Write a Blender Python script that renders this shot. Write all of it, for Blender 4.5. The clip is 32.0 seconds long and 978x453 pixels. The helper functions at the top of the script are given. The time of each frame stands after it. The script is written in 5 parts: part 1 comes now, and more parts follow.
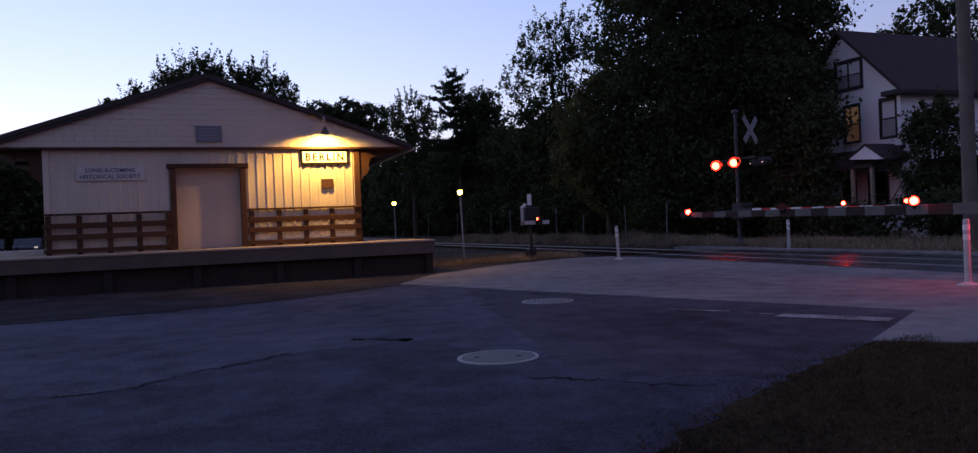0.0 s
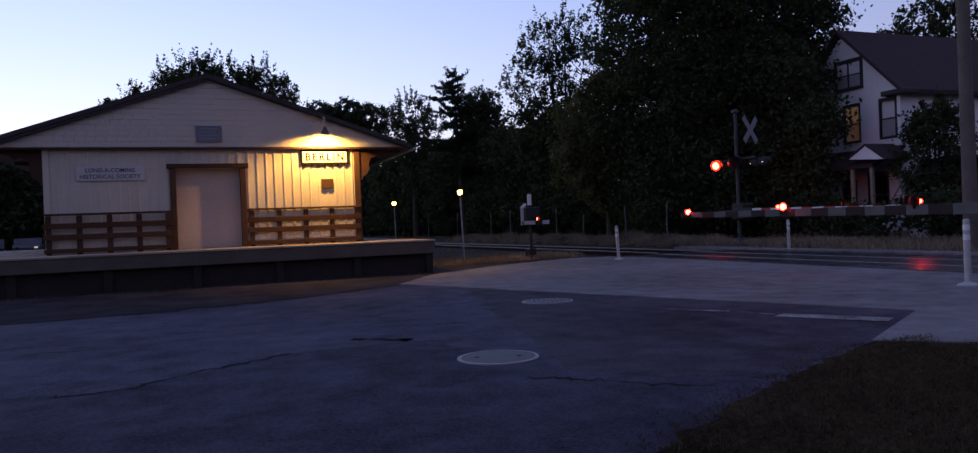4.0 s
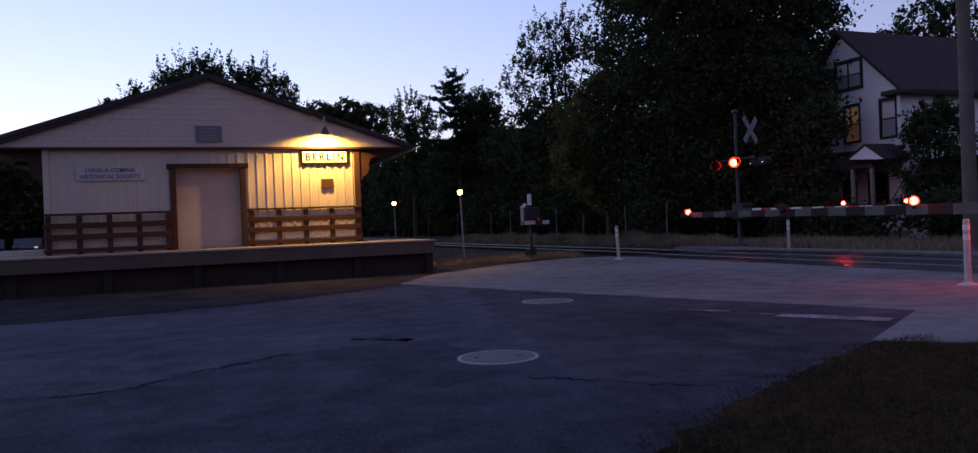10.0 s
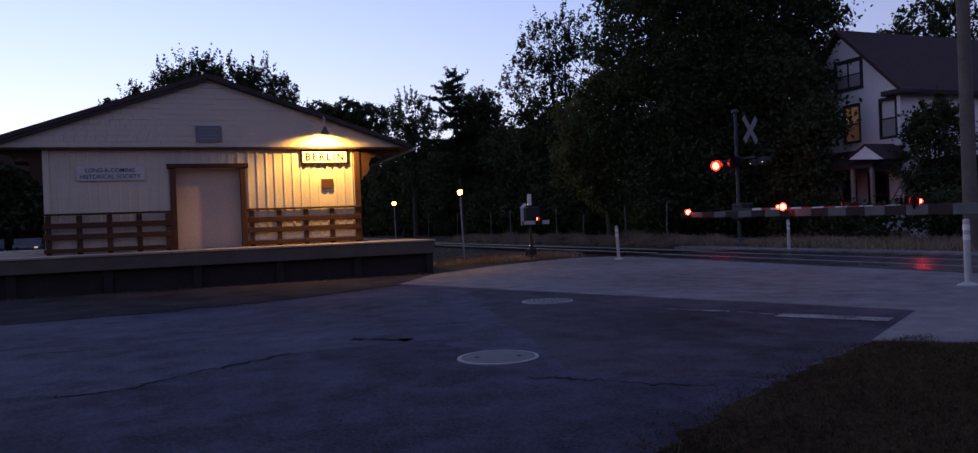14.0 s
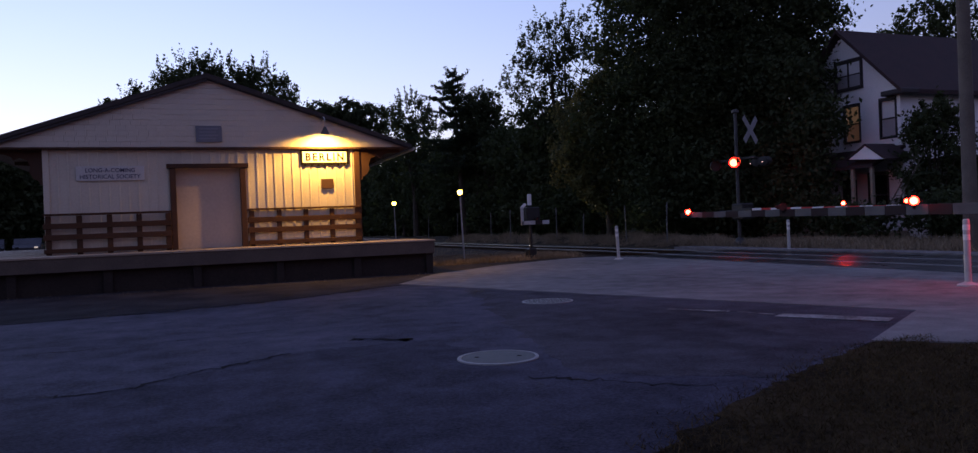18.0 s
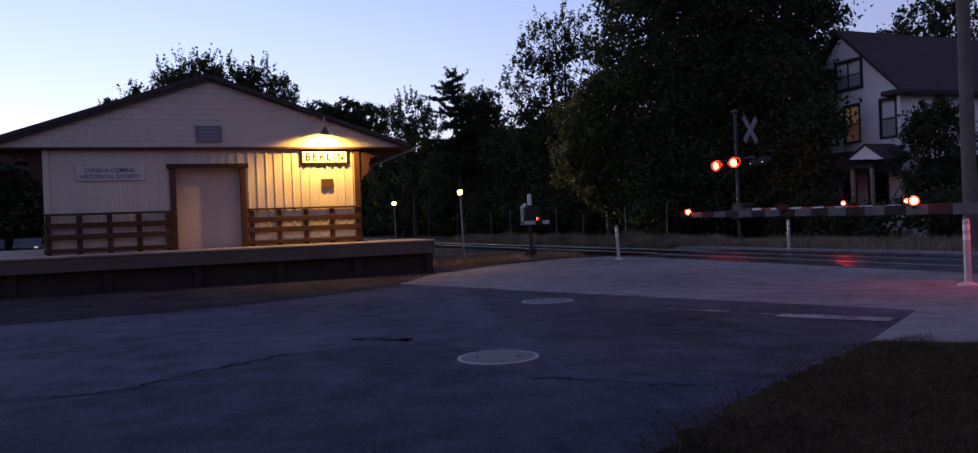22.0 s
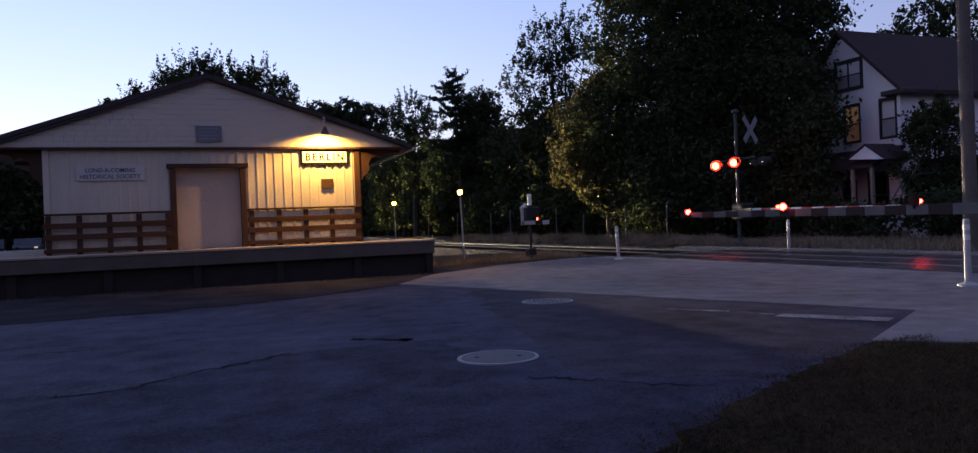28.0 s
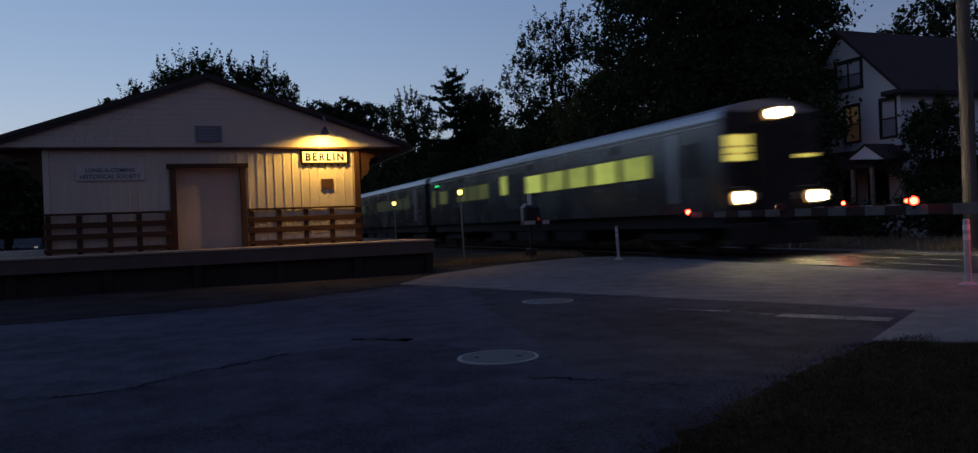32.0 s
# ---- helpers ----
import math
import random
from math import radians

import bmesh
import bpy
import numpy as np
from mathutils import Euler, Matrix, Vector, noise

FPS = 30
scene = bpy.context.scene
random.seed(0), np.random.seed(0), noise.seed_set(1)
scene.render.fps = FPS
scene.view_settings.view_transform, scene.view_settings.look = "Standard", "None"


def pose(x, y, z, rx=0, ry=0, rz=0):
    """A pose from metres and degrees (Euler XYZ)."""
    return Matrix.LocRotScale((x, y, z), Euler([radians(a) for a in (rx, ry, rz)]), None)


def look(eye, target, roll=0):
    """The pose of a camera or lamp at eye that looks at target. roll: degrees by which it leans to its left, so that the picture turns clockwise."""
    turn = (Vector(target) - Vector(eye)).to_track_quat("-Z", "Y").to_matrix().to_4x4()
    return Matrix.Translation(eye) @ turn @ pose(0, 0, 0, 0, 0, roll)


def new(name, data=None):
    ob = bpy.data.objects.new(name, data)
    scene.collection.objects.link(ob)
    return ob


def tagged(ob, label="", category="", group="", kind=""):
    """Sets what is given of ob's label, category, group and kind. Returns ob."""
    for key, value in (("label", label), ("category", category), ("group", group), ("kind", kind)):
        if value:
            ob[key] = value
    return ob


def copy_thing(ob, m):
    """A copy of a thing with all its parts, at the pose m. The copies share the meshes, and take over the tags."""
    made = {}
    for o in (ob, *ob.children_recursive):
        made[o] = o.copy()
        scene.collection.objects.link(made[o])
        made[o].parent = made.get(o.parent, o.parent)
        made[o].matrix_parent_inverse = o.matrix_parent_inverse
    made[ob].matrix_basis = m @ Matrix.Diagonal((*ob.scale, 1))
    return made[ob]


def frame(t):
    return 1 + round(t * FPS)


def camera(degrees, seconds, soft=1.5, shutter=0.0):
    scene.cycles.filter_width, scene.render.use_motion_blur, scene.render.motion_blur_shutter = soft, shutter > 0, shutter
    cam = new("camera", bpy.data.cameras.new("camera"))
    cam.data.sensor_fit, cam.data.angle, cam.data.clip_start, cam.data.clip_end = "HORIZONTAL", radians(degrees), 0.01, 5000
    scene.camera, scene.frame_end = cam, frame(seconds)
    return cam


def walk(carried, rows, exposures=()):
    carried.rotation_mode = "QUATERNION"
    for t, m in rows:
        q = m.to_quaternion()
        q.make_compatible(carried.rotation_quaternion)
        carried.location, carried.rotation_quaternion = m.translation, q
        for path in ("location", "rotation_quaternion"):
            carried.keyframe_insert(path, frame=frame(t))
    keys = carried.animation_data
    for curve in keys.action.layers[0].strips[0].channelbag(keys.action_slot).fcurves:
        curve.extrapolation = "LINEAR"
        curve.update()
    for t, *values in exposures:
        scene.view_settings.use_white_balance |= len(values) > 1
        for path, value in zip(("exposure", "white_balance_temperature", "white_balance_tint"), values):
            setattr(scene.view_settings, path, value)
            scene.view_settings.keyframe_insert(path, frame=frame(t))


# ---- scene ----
# ================= camera =================
# x runs across the track (to the far side), y along the track (away), z up
EYE = (0.0, 0.0, 1.15)
AIM = (3.62, 9.32, 1.1142)
cam = camera(65.03, 32.0, soft=1.35, shutter=0.65)
walk(cam, [(0.0, look(EYE, AIM, -2.29)), (32.0, look(EYE, AIM, -2.29))],
     exposures=[(0.0, 0.0, 6600, 21), (24.0, 0.0, 6550, 20), (29.8, 0.0, 6400, 17), (30.4, -0.25, 6400, 16), (31.0, -0.85, 6400, 12), (31.6, -1.12, 6200, 5), (32.0, -1.12, 6150, 4)])

# ================= world =================
world = bpy.data.worlds.new("dusk_sky")
scene.world = world
world.use_nodes = True
wn, wl = world.node_tree.nodes, world.node_tree.links
sky = wn.new("ShaderNodeTexSky")
sky.sky_type = "NISHITA"
sky.sun_disc = False
sky.sun_elevation = radians(-3.7)
sky.sun_rotation = radians(-22)
sky.altitude = 0
sky.air_density, sky.dust_density, sky.ozone_density = 1.0, 0.6, 2.0
# thin high haze evens the glow over the sunken sun: v / (1 + 0.5 v), with a faint scattered floor


def wvec(op, a, b):
    nd = wn.new("ShaderNodeVectorMath")
    nd.operation = op
    for k_, v_ in enumerate((a, b)):
        if isinstance(v_, tuple):
            nd.inputs[k_].default_value = v_
        else:
            wl.new(v_, nd.inputs[k_])
    return nd.outputs["Vector"]


lum = wvec("MULTIPLY", sky.outputs["Color"], (12.8, 15.0, 15.0))
den = wvec("ADD", wvec("MULTIPLY", lum, (0.58, 0.60, 0.55)), (1.0, 1.0, 1.0))
haze = wvec("ADD", wvec("DIVIDE", lum, den), (0.050, 0.050, 0.060))
wl.new(wvec("MULTIPLY", haze, (1.20, 1.16, 1.20)), wn["Background"].inputs["Color"])
wn["Background"].inputs["Strength"].default_value = 1.0

# ================= materials =================
def mat(name, c1, c2, scale=3.0, rough=0.8, metal=0.0, bump=0.15, fine=14.0, spec=0.4, rnd=0.0, island=0.0, dist=0.02, tight=0.17, grain=0.45):
    """Two scales of noise between two colours, with relief."""
    m = bpy.data.materials.new(name)
    m.use_nodes = True
    n, l = m.node_tree.nodes, m.node_tree.links
    b = n["Principled BSDF"]
    tc = n.new("ShaderNodeTexCoord")
    big = n.new("ShaderNodeTexNoise")
    big.inputs["Scale"].default_value, big.inputs["Detail"].default_value = scale, 5
    small = n.new("ShaderNodeTexNoise")
    small.inputs["Scale"].default_value, small.inputs["Detail"].default_value = scale * fine, 4
    for k in (big, small):
        l.new(tc.outputs["Object"], k.inputs["Vector"])
    mixv = n.new("ShaderNodeMath")
    mixv.operation = "MULTIPLY_ADD"
    l.new(small.outputs["Fac"], mixv.inputs[0])
    mixv.inputs[1].default_value = grain
    half = n.new("ShaderNodeMath")
    half.operation = "MULTIPLY"
    l.new(big.outputs["Fac"], half.inputs[0])
    half.inputs[1].default_value = 1 - grain
    l.new(half.outputs[0], mixv.inputs[2])
    ramp = n.new("ShaderNodeValToRGB")
    ramp.color_ramp.elements[0].position, ramp.color_ramp.elements[1].position = 0.5 - tight, 0.5 + tight
    ramp.color_ramp.elements[0].color, ramp.color_ramp.elements[1].color = (*c1, 1), (*c2, 1)
    l.new(mixv.outputs[0], ramp.inputs["Fac"])
    col = ramp.outputs["Color"]
    if rnd or island:
        src = n.new("ShaderNodeObjectInfo").outputs["Random"] if rnd else n.new("ShaderNodeNewGeometry").outputs["Random Per Island"]
        mr = n.new("ShaderNodeMapRange")
        amt = rnd or island
        mr.inputs["To Min"].default_value, mr.inputs["To Max"].default_value = 1 - amt, 1 + amt
        l.new(src, mr.inputs["Value"])
        hsv = n.new("ShaderNodeHueSaturation")
        l.new(mr.outputs["Result"], hsv.inputs["Value"])
        l.new(col, hsv.inputs["Color"])
        col = hsv.outputs["Color"]
    l.new(col, b.inputs["Base Color"])
    b.inputs["Metallic"].default_value = metal
    b.inputs["Specular IOR Level"].default_value = spec
    rr = n.new("ShaderNodeMapRange")
    rr.inputs["To Min"].default_value, rr.inputs["To Max"].default_value = max(rough - 0.12, 0.02), min(rough + 0.12, 1)
    l.new(big.outputs["Fac"], rr.inputs["Value"])
    l.new(rr.outputs["Result"], b.inputs["Roughness"])
    if bump:
        bp = n.new("ShaderNodeBump")
        bp.inputs["Strength"].default_value, bp.inputs["Distance"].default_value = bump, dist
        l.new(small.outputs["Fac"], bp.inputs["Height"])
        l.new(bp.outputs["Normal"], b.inputs["Normal"])
    return m


def glow(name, colour, strength, base=(0.02, 0.02, 0.02)):
    m = bpy.data.materials.new(name)
    m.use_nodes = True
    b = m.node_tree.nodes["Principled BSDF"]
    b.inputs["Base Color"].default_value = (*base, 1)
    b.inputs["Emission Color"].default_value = (*colour, 1)
    b.inputs["Emission Strength"].default_value = strength
    return m


def coach_glow(name, colour, strength):
    """Window light that differs a little from pane to pane."""
    m = glow(name, colour, strength)
    n, l = m.node_tree.nodes, m.node_tree.links
    info = n.new("ShaderNodeObjectInfo")
    mr = n.new("ShaderNodeMapRange")
    mr.inputs["To Min"].default_value, mr.inputs["To Max"].default_value = strength * 0.65, strength * 1.2
    tc = n.new("ShaderNodeTexCoord")
    nz = n.new("ShaderNodeTexNoise")
    nz.inputs["Scale"].default_value = 2.2
    l.new(tc.outputs["Object"], nz.inputs["Vector"])
    mul = n.new("ShaderNodeMath")
    mul.operation = "MULTIPLY"
    add = n.new("ShaderNodeMath")
    add.operation = "ADD"
    add.inputs[1].default_value = 0.5
    l.new(nz.outputs["Fac"], add.inputs[0])
    l.new(info.outputs["Random"], mr.inputs["Value"])
    l.new(mr.outputs["Result"], mul.inputs[0])
    l.new(add.outputs[0], mul.inputs[1])
    l.new(mul.outputs[0], n["Principled BSDF"].inputs["Emission Strength"])
    return m


def glassy(name, colour, rough=0.06):
    m = bpy.data.materials.new(name)
    m.use_nodes = True
    b = m.node_tree.nodes["Principled BSDF"]
    b.inputs["Base Color"].default_value = (*colour, 1)
    b.inputs["Roughness"].default_value = rough
    b.inputs["Specular IOR Level"].default_value = 0.8
    return m


def paving(name, c1, c2, blotch=0.35, rough=0.85, relief=0.3):
    """Old paving: broad worn blotches, hand-sized mottling and stone grain."""
    m = bpy.data.materials.new(name)
    m.use_nodes = True
    n, l = m.node_tree.nodes, m.node_tree.links
    b = n["Principled BSDF"]
    tc = n.new("ShaderNodeTexCoord")
    outs = []
    for scale, detail in ((blotch, 6), (2.4, 7), (48.0, 4)):
        nz = n.new("ShaderNodeTexNoise")
        nz.inputs["Scale"].default_value, nz.inputs["Detail"].default_value, nz.inputs["Roughness"].default_value = scale, detail, 0.62
        l.new(tc.outputs["Object"], nz.inputs["Vector"])
        outs.append(nz.outputs["Fac"])
    total = None
    for o, w in zip(outs, (0.34, 0.34, 0.32)):
        ma = n.new("ShaderNodeMath")
        ma.operation = "MULTIPLY_ADD"
        l.new(o, ma.inputs[0])
        ma.inputs[1].default_value = w
        if total is None:
            ma.inputs[2].default_value = 0.0
        else:
            l.new(total, ma.inputs[2])
        total = ma.outputs[0]
    ramp = n.new("ShaderNodeValToRGB")
    ramp.color_ramp.elements[0].position, ramp.color_ramp.elements[1].position = 0.385, 0.615
    ramp.color_ramp.elements[0].color, ramp.color_ramp.elements[1].color = (*c1, 1), (*c2, 1)
    l.new(total, ramp.inputs["Fac"])
    l.new(ramp.outputs["Color"], b.inputs["Base Color"])
    rr = n.new("ShaderNodeMapRange")
    rr.inputs["To Min"].default_value, rr.inputs["To Max"].default_value = rough - 0.14, min(rough + 0.14, 1)
    l.new(outs[1], rr.inputs["Value"])
    l.new(rr.outputs["Result"], b.inputs["Roughness"])
    b.inputs["Specular IOR Level"].default_value = 0.08
    bp = n.new("ShaderNodeBump")
    bp.inputs["Strength"].default_value, bp.inputs["Distance"].default_value = relief, 0.012
    l.new(outs[2], bp.inputs["Height"])
    l.new(bp.outputs["Normal"], b.inputs["Normal"])
    return m


M_ASPHALT = paving("old_asphalt", (0.019, 0.019, 0.030), (0.108, 0.106, 0.146), 0.33, 0.9, 0.6)
M_NEARLOT = paving("older_dark_asphalt", (0.011, 0.011, 0.018), (0.080, 0.078, 0.112), 0.45, 0.9, 0.7)
M_PATCH = paving("newer_asphalt", (0.013, 0.012, 0.017), (0.088, 0.082, 0.104), 0.5, 0.88, 0.5)
M_ROAD = paving("pale_road_asphalt", (0.095, 0.09, 0.09), (0.25, 0.24, 0.24), 0.3, 0.88, 0.4)
M_PANEL = mat("rubber_crossing_panel", (0.018, 0.018, 0.02), (0.045, 0.043, 0.043), 1.2, 0.30, bump=0.2, fine=20, dist=0.004, spec=0.3, rnd=0.2)
M_DIRT = mat("dirt_and_dry_grass", (0.026, 0.022, 0.017), (0.068, 0.057, 0.042), 0.6, 0.97, bump=0.7, fine=30, dist=0.03, spec=0.04)
M_GRAVEL = mat("gravel", (0.022, 0.018, 0.015), (0.058, 0.048, 0.040), 1.6, 0.95, bump=0.5, fine=26, dist=0.02, spec=0.05)
M_BALLAST = mat("dark_track_ballast", (0.007, 0.0065, 0.006), (0.024, 0.021, 0.019), 1.6, 0.97, bump=0.5, fine=26, dist=0.02, spec=0.02)
M_VERGE = mat("dark_verge_soil", (0.014, 0.014, 0.018), (0.050, 0.048, 0.056), 1.1, 0.97, bump=1.0, fine=40, dist=0.03, tight=0.12, spec=0.06)
M_LAWN = mat("dark_lawn_soil", (0.012, 0.009, 0.005), (0.050, 0.034, 0.018), 1.1, 0.97, bump=0.8, fine=14, dist=0.03, spec=0.04, tight=0.1)
M_CRACK = mat("crack_filler", (0.008, 0.008, 0.010), (0.024, 0.024, 0.028), 4, 0.95, spec=0.05)
M_LINE = mat("worn_white_line_paint", (0.05, 0.05, 0.05), (0.30, 0.30, 0.30), 3, 0.8, fine=9, tight=0.1)
M_LINEOLD = mat("nearly_gone_line_paint", (0.025, 0.025, 0.028), (0.24, 0.24, 0.24), 3, 0.8, fine=9, tight=0.08)
M_IRONLID = mat("worn_iron_lid", (0.060, 0.062, 0.064), (0.13, 0.132, 0.134), 5, 0.6, 0.2, bump=0.5, fine=14, dist=0.006, spec=0.2)
M_IRON = mat("cast_iron_cover", (0.18, 0.18, 0.19), (0.30, 0.30, 0.31), 5, 0.5, 0.35, bump=0.5, fine=14, dist=0.006)
M_CREAM = mat("cream_painted_boards", (0.52, 0.48, 0.395), (0.64, 0.60, 0.50), 1.3, 0.6, bump=0.15, fine=20, rnd=0.05)
M_SHINGLE = mat("cream_painted_shingles", (0.56, 0.53, 0.455), (0.66, 0.625, 0.54), 2.5, 0.7, bump=0.2, fine=16, rnd=0.02)
M_BROWN = mat("brown_painted_wood", (0.044, 0.022, 0.014), (0.076, 0.038, 0.022), 2.5, 0.6, bump=0.2, fine=22, rnd=0.12, spec=0.25)
M_RAILING = mat("faded_brown_railing_paint", (0.046, 0.024, 0.015), (0.084, 0.043, 0.025), 2.5, 0.6, bump=0.2, fine=22, rnd=0.12, spec=0.15)
M_DOOR = mat("pale_sliding_door_paint", (0.42, 0.35, 0.30), (0.53, 0.46, 0.39), 1.0, 0.6, bump=0.1)
M_ROOF = mat("dark_roof_shingles", (0.03, 0.026, 0.026), (0.07, 0.06, 0.058), 3, 0.9, bump=0.6, fine=10)
M_ROOFRED = mat("dark_red_roof_shingles", (0.030, 0.018, 0.020), (0.062, 0.036, 0.037), 2, 0.9, bump=0.6, fine=14)
M_DECK = mat("weathered_deck_timber", (0.22, 0.18, 0.135), (0.38, 0.32, 0.25), 2.2, 0.8, bump=0.4, fine=18, rnd=0.18)
M_FASCIA = mat("dark_timber_fascia", (0.07, 0.056, 0.046), (0.125, 0.103, 0.082), 2.2, 0.8, bump=0.4, fine=18, rnd=0.18)
# near-black base colour holds the shade under the platform
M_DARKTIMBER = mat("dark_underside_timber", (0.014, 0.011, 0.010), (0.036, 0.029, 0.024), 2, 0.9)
M_SIGNWHITE = mat("white_sign_enamel", (0.74, 0.74, 0.72), (0.82, 0.82, 0.80), 2, 0.45, bump=0.03)
M_SIGNOLD = mat("dulled_white_sign_paint", (0.46, 0.46, 0.44), (0.58, 0.58, 0.56), 2, 0.6, bump=0.05)
M_SIGNBLACK = mat("black_sign_paint", (0.008, 0.007, 0.006), (0.014, 0.012, 0.011), 3, 0.9, bump=0.05, spec=0.1)
M_SIGNBLUE = mat("faded_blue_lettering", (0.075, 0.075, 0.12), (0.12, 0.12, 0.17), 3, 0.6, bump=0.0)
M_PLAQUE = mat("grey_blue_plaque", (0.13, 0.145, 0.18), (0.19, 0.20, 0.24), 3, 0.5)
M_PLAQUETEXT = mat("faded_plaque_print", (0.20, 0.21, 0.24), (0.26, 0.27, 0.30), 3, 0.6)
M_BUCK = mat("dulled_white_blade", (0.20, 0.20, 0.21), (0.30, 0.30, 0.31), 4, 0.6, bump=0.05)
M_PEEP = glow("signal_side_peep_light", (1.0, 0.55, 0.45), 2.5)
M_STEELDARK = mat("dark_painted_steel", (0.015, 0.015, 0.016), (0.035, 0.035, 0.037), 4, 0.5, 0.3)
M_GALV = mat("galvanised_steel", (0.36, 0.37, 0.38), (0.52, 0.53, 0.54), 5, 0.42, 0.8, bump=0.08)
M_SHADE = mat("grey_enamelled_shade", (0.055, 0.055, 0.055), (0.095, 0.094, 0.09), 5, 0.5, 0.2, bump=0.08)
M_SILVER = mat("silver_signal_paint", (0.042, 0.042, 0.044), (0.085, 0.085, 0.088), 4, 0.6, 0.2, bump=0.08)
M_WHITE = mat("white_reflective_band", (0.66, 0.65, 0.63), (0.80, 0.79, 0.77), 4, 0.5, bump=0.05)
M_RED = mat("red_reflective_band", (0.42, 0.02, 0.02), (0.56, 0.035, 0.03), 4, 0.5, bump=0.05)
# darker copies of the band colours, with the unlit side's shade put in
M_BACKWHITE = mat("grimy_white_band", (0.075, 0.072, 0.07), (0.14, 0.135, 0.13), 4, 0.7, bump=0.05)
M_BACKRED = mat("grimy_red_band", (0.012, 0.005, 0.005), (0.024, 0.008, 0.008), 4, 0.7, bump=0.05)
M_POST = mat("white_plastic_post", (0.36, 0.36, 0.36), (0.50, 0.50, 0.49), 6, 0.5, bump=0.05)
M_STAKE = mat("dull_stake_steel", (0.10, 0.10, 0.10), (0.18, 0.175, 0.17), 5, 0.7, bump=0.08)
M_RAIL = mat("worn_rail_steel", (0.17, 0.16, 0.155), (0.30, 0.285, 0.27), 6, 0.34, 0.9, bump=0.05)
M_RUST = mat("rusty_rail_web", (0.020, 0.013, 0.010), (0.050, 0.032, 0.022), 5, 0.95, bump=0.2, spec=0.05)
M_TIE = mat("creosoted_tie", (0.018, 0.015, 0.012), (0.05, 0.041, 0.034), 3, 0.95, bump=0.5, rnd=0.25, spec=0.1)
M_HOUSE = mat("white_clapboard_paint", (0.74, 0.75, 0.77), (0.84, 0.85, 0.87), 1.2, 0.6, bump=0.1)
M_TRIMDARK = mat("dark_trim_paint", (0.02, 0.018, 0.02), (0.045, 0.04, 0.045), 3, 0.6)
M_PANE = glassy("window_glass", (0.012, 0.014, 0.018))
# glass with a raised base colour standing in for the reflected sky
M_SKYPANE = glassy("old_window_glass", (0.36, 0.36, 0.38), 0.12)
M_PALEFILL = mat("pale_window_blind", (0.62, 0.62, 0.63), (0.74, 0.74, 0.74), 2, 0.7)
M_WARM = glow("lamplit_window", (1.0, 0.60, 0.34), 0.07)
M_WARMDIM = glow("dim_lamplit_window", (1.0, 0.50, 0.28), 0.035, (0.08, 0.07, 0.07))
M_BARK = mat("bark", (0.035, 0.028, 0.02), (0.09, 0.07, 0.05), 4, 0.95, bump=0.9)
M_WOODPOLE = mat("weathered_pole_wood", (0.09, 0.075, 0.063), (0.18, 0.15, 0.125), 2, 0.9, bump=0.5, fine=20)
M_LEAF = mat("dark_leaves", (0.040, 0.052, 0.028), (0.080, 0.098, 0.050), 0.5, 0.7, bump=0.0, spec=0.10, island=0.22)
M_LEAFB = mat("lighter_leaves", (0.05, 0.058, 0.022), (0.11, 0.112, 0.042), 0.6, 0.6, bump=0.0, spec=0.12, island=0.3)
M_LEAFC = mat("blue_green_needles", (0.024, 0.036, 0.026), (0.05, 0.068, 0.046), 0.6, 0.7, bump=0.0, spec=0.2, island=0.25)
for m_, c_ in ((M_LEAF, (0.05, 0.065, 0.02, 1)), (M_LEAFB, (0.14, 0.125, 0.045, 1)), (M_LEAFC, (0.04, 0.06, 0.02, 1))):
    # leaves let light through
    n_, l_ = m_.node_tree.nodes, m_.node_tree.links
    tr_, mx_ = n_.new("ShaderNodeBsdfTranslucent"), n_.new("ShaderNodeMixShader")
    tr_.inputs["Color"].default_value = c_
    mx_.inputs["Fac"].default_value = 0.4
    l_.new(n_["Principled BSDF"].outputs[0], mx_.inputs[1])
    l_.new(tr_.outputs[0], mx_.inputs[2])
    l_.new(mx_.outputs[0], n_["Material Output"].inputs["Surface"])
M_GRASS = mat("dull_lawn_grass", (0.030, 0.022, 0.011), (0.095, 0.066, 0.031), 0.8, 0.9, bump=0.0, spec=0.05, island=0.4)
M_DRY = mat("dry_trackside_grass", (0.14, 0.108, 0.07), (0.34, 0.265, 0.175), 0.8, 0.85, bump=0.0, spec=0.2, island=0.4)
M_STAINLESS = mat("brushed_stainless_body", (0.10, 0.105, 0.118), (0.19, 0.20, 0.22), 0.8, 0.26, 0.8, bump=0.06, fine=12)
M_COACHROOF = mat("pale_coach_roof", (0.40, 0.41, 0.43), (0.52, 0.53, 0.55), 0.8, 0.34, 0.6, bump=0.05)
M_TRAINDARK = mat("black_window_band", (0.015, 0.015, 0.018), (0.03, 0.03, 0.034), 2, 0.3, bump=0.02)
M_UNDER = mat("sooty_underframe", (0.012, 0.011, 0.010), (0.035, 0.032, 0.03), 3, 0.85)
M_TRAINWIN = coach_glow("lit_coach_window", (0.66, 0.72, 0.14), 1.0)
M_TRAINWIN3 = coach_glow("faint_coach_window", (0.66, 0.72, 0.16), 0.17)
M_TRAINWIN4 = coach_glow("barely_lit_coach_window", (0.66, 0.72, 0.20), 0.05)
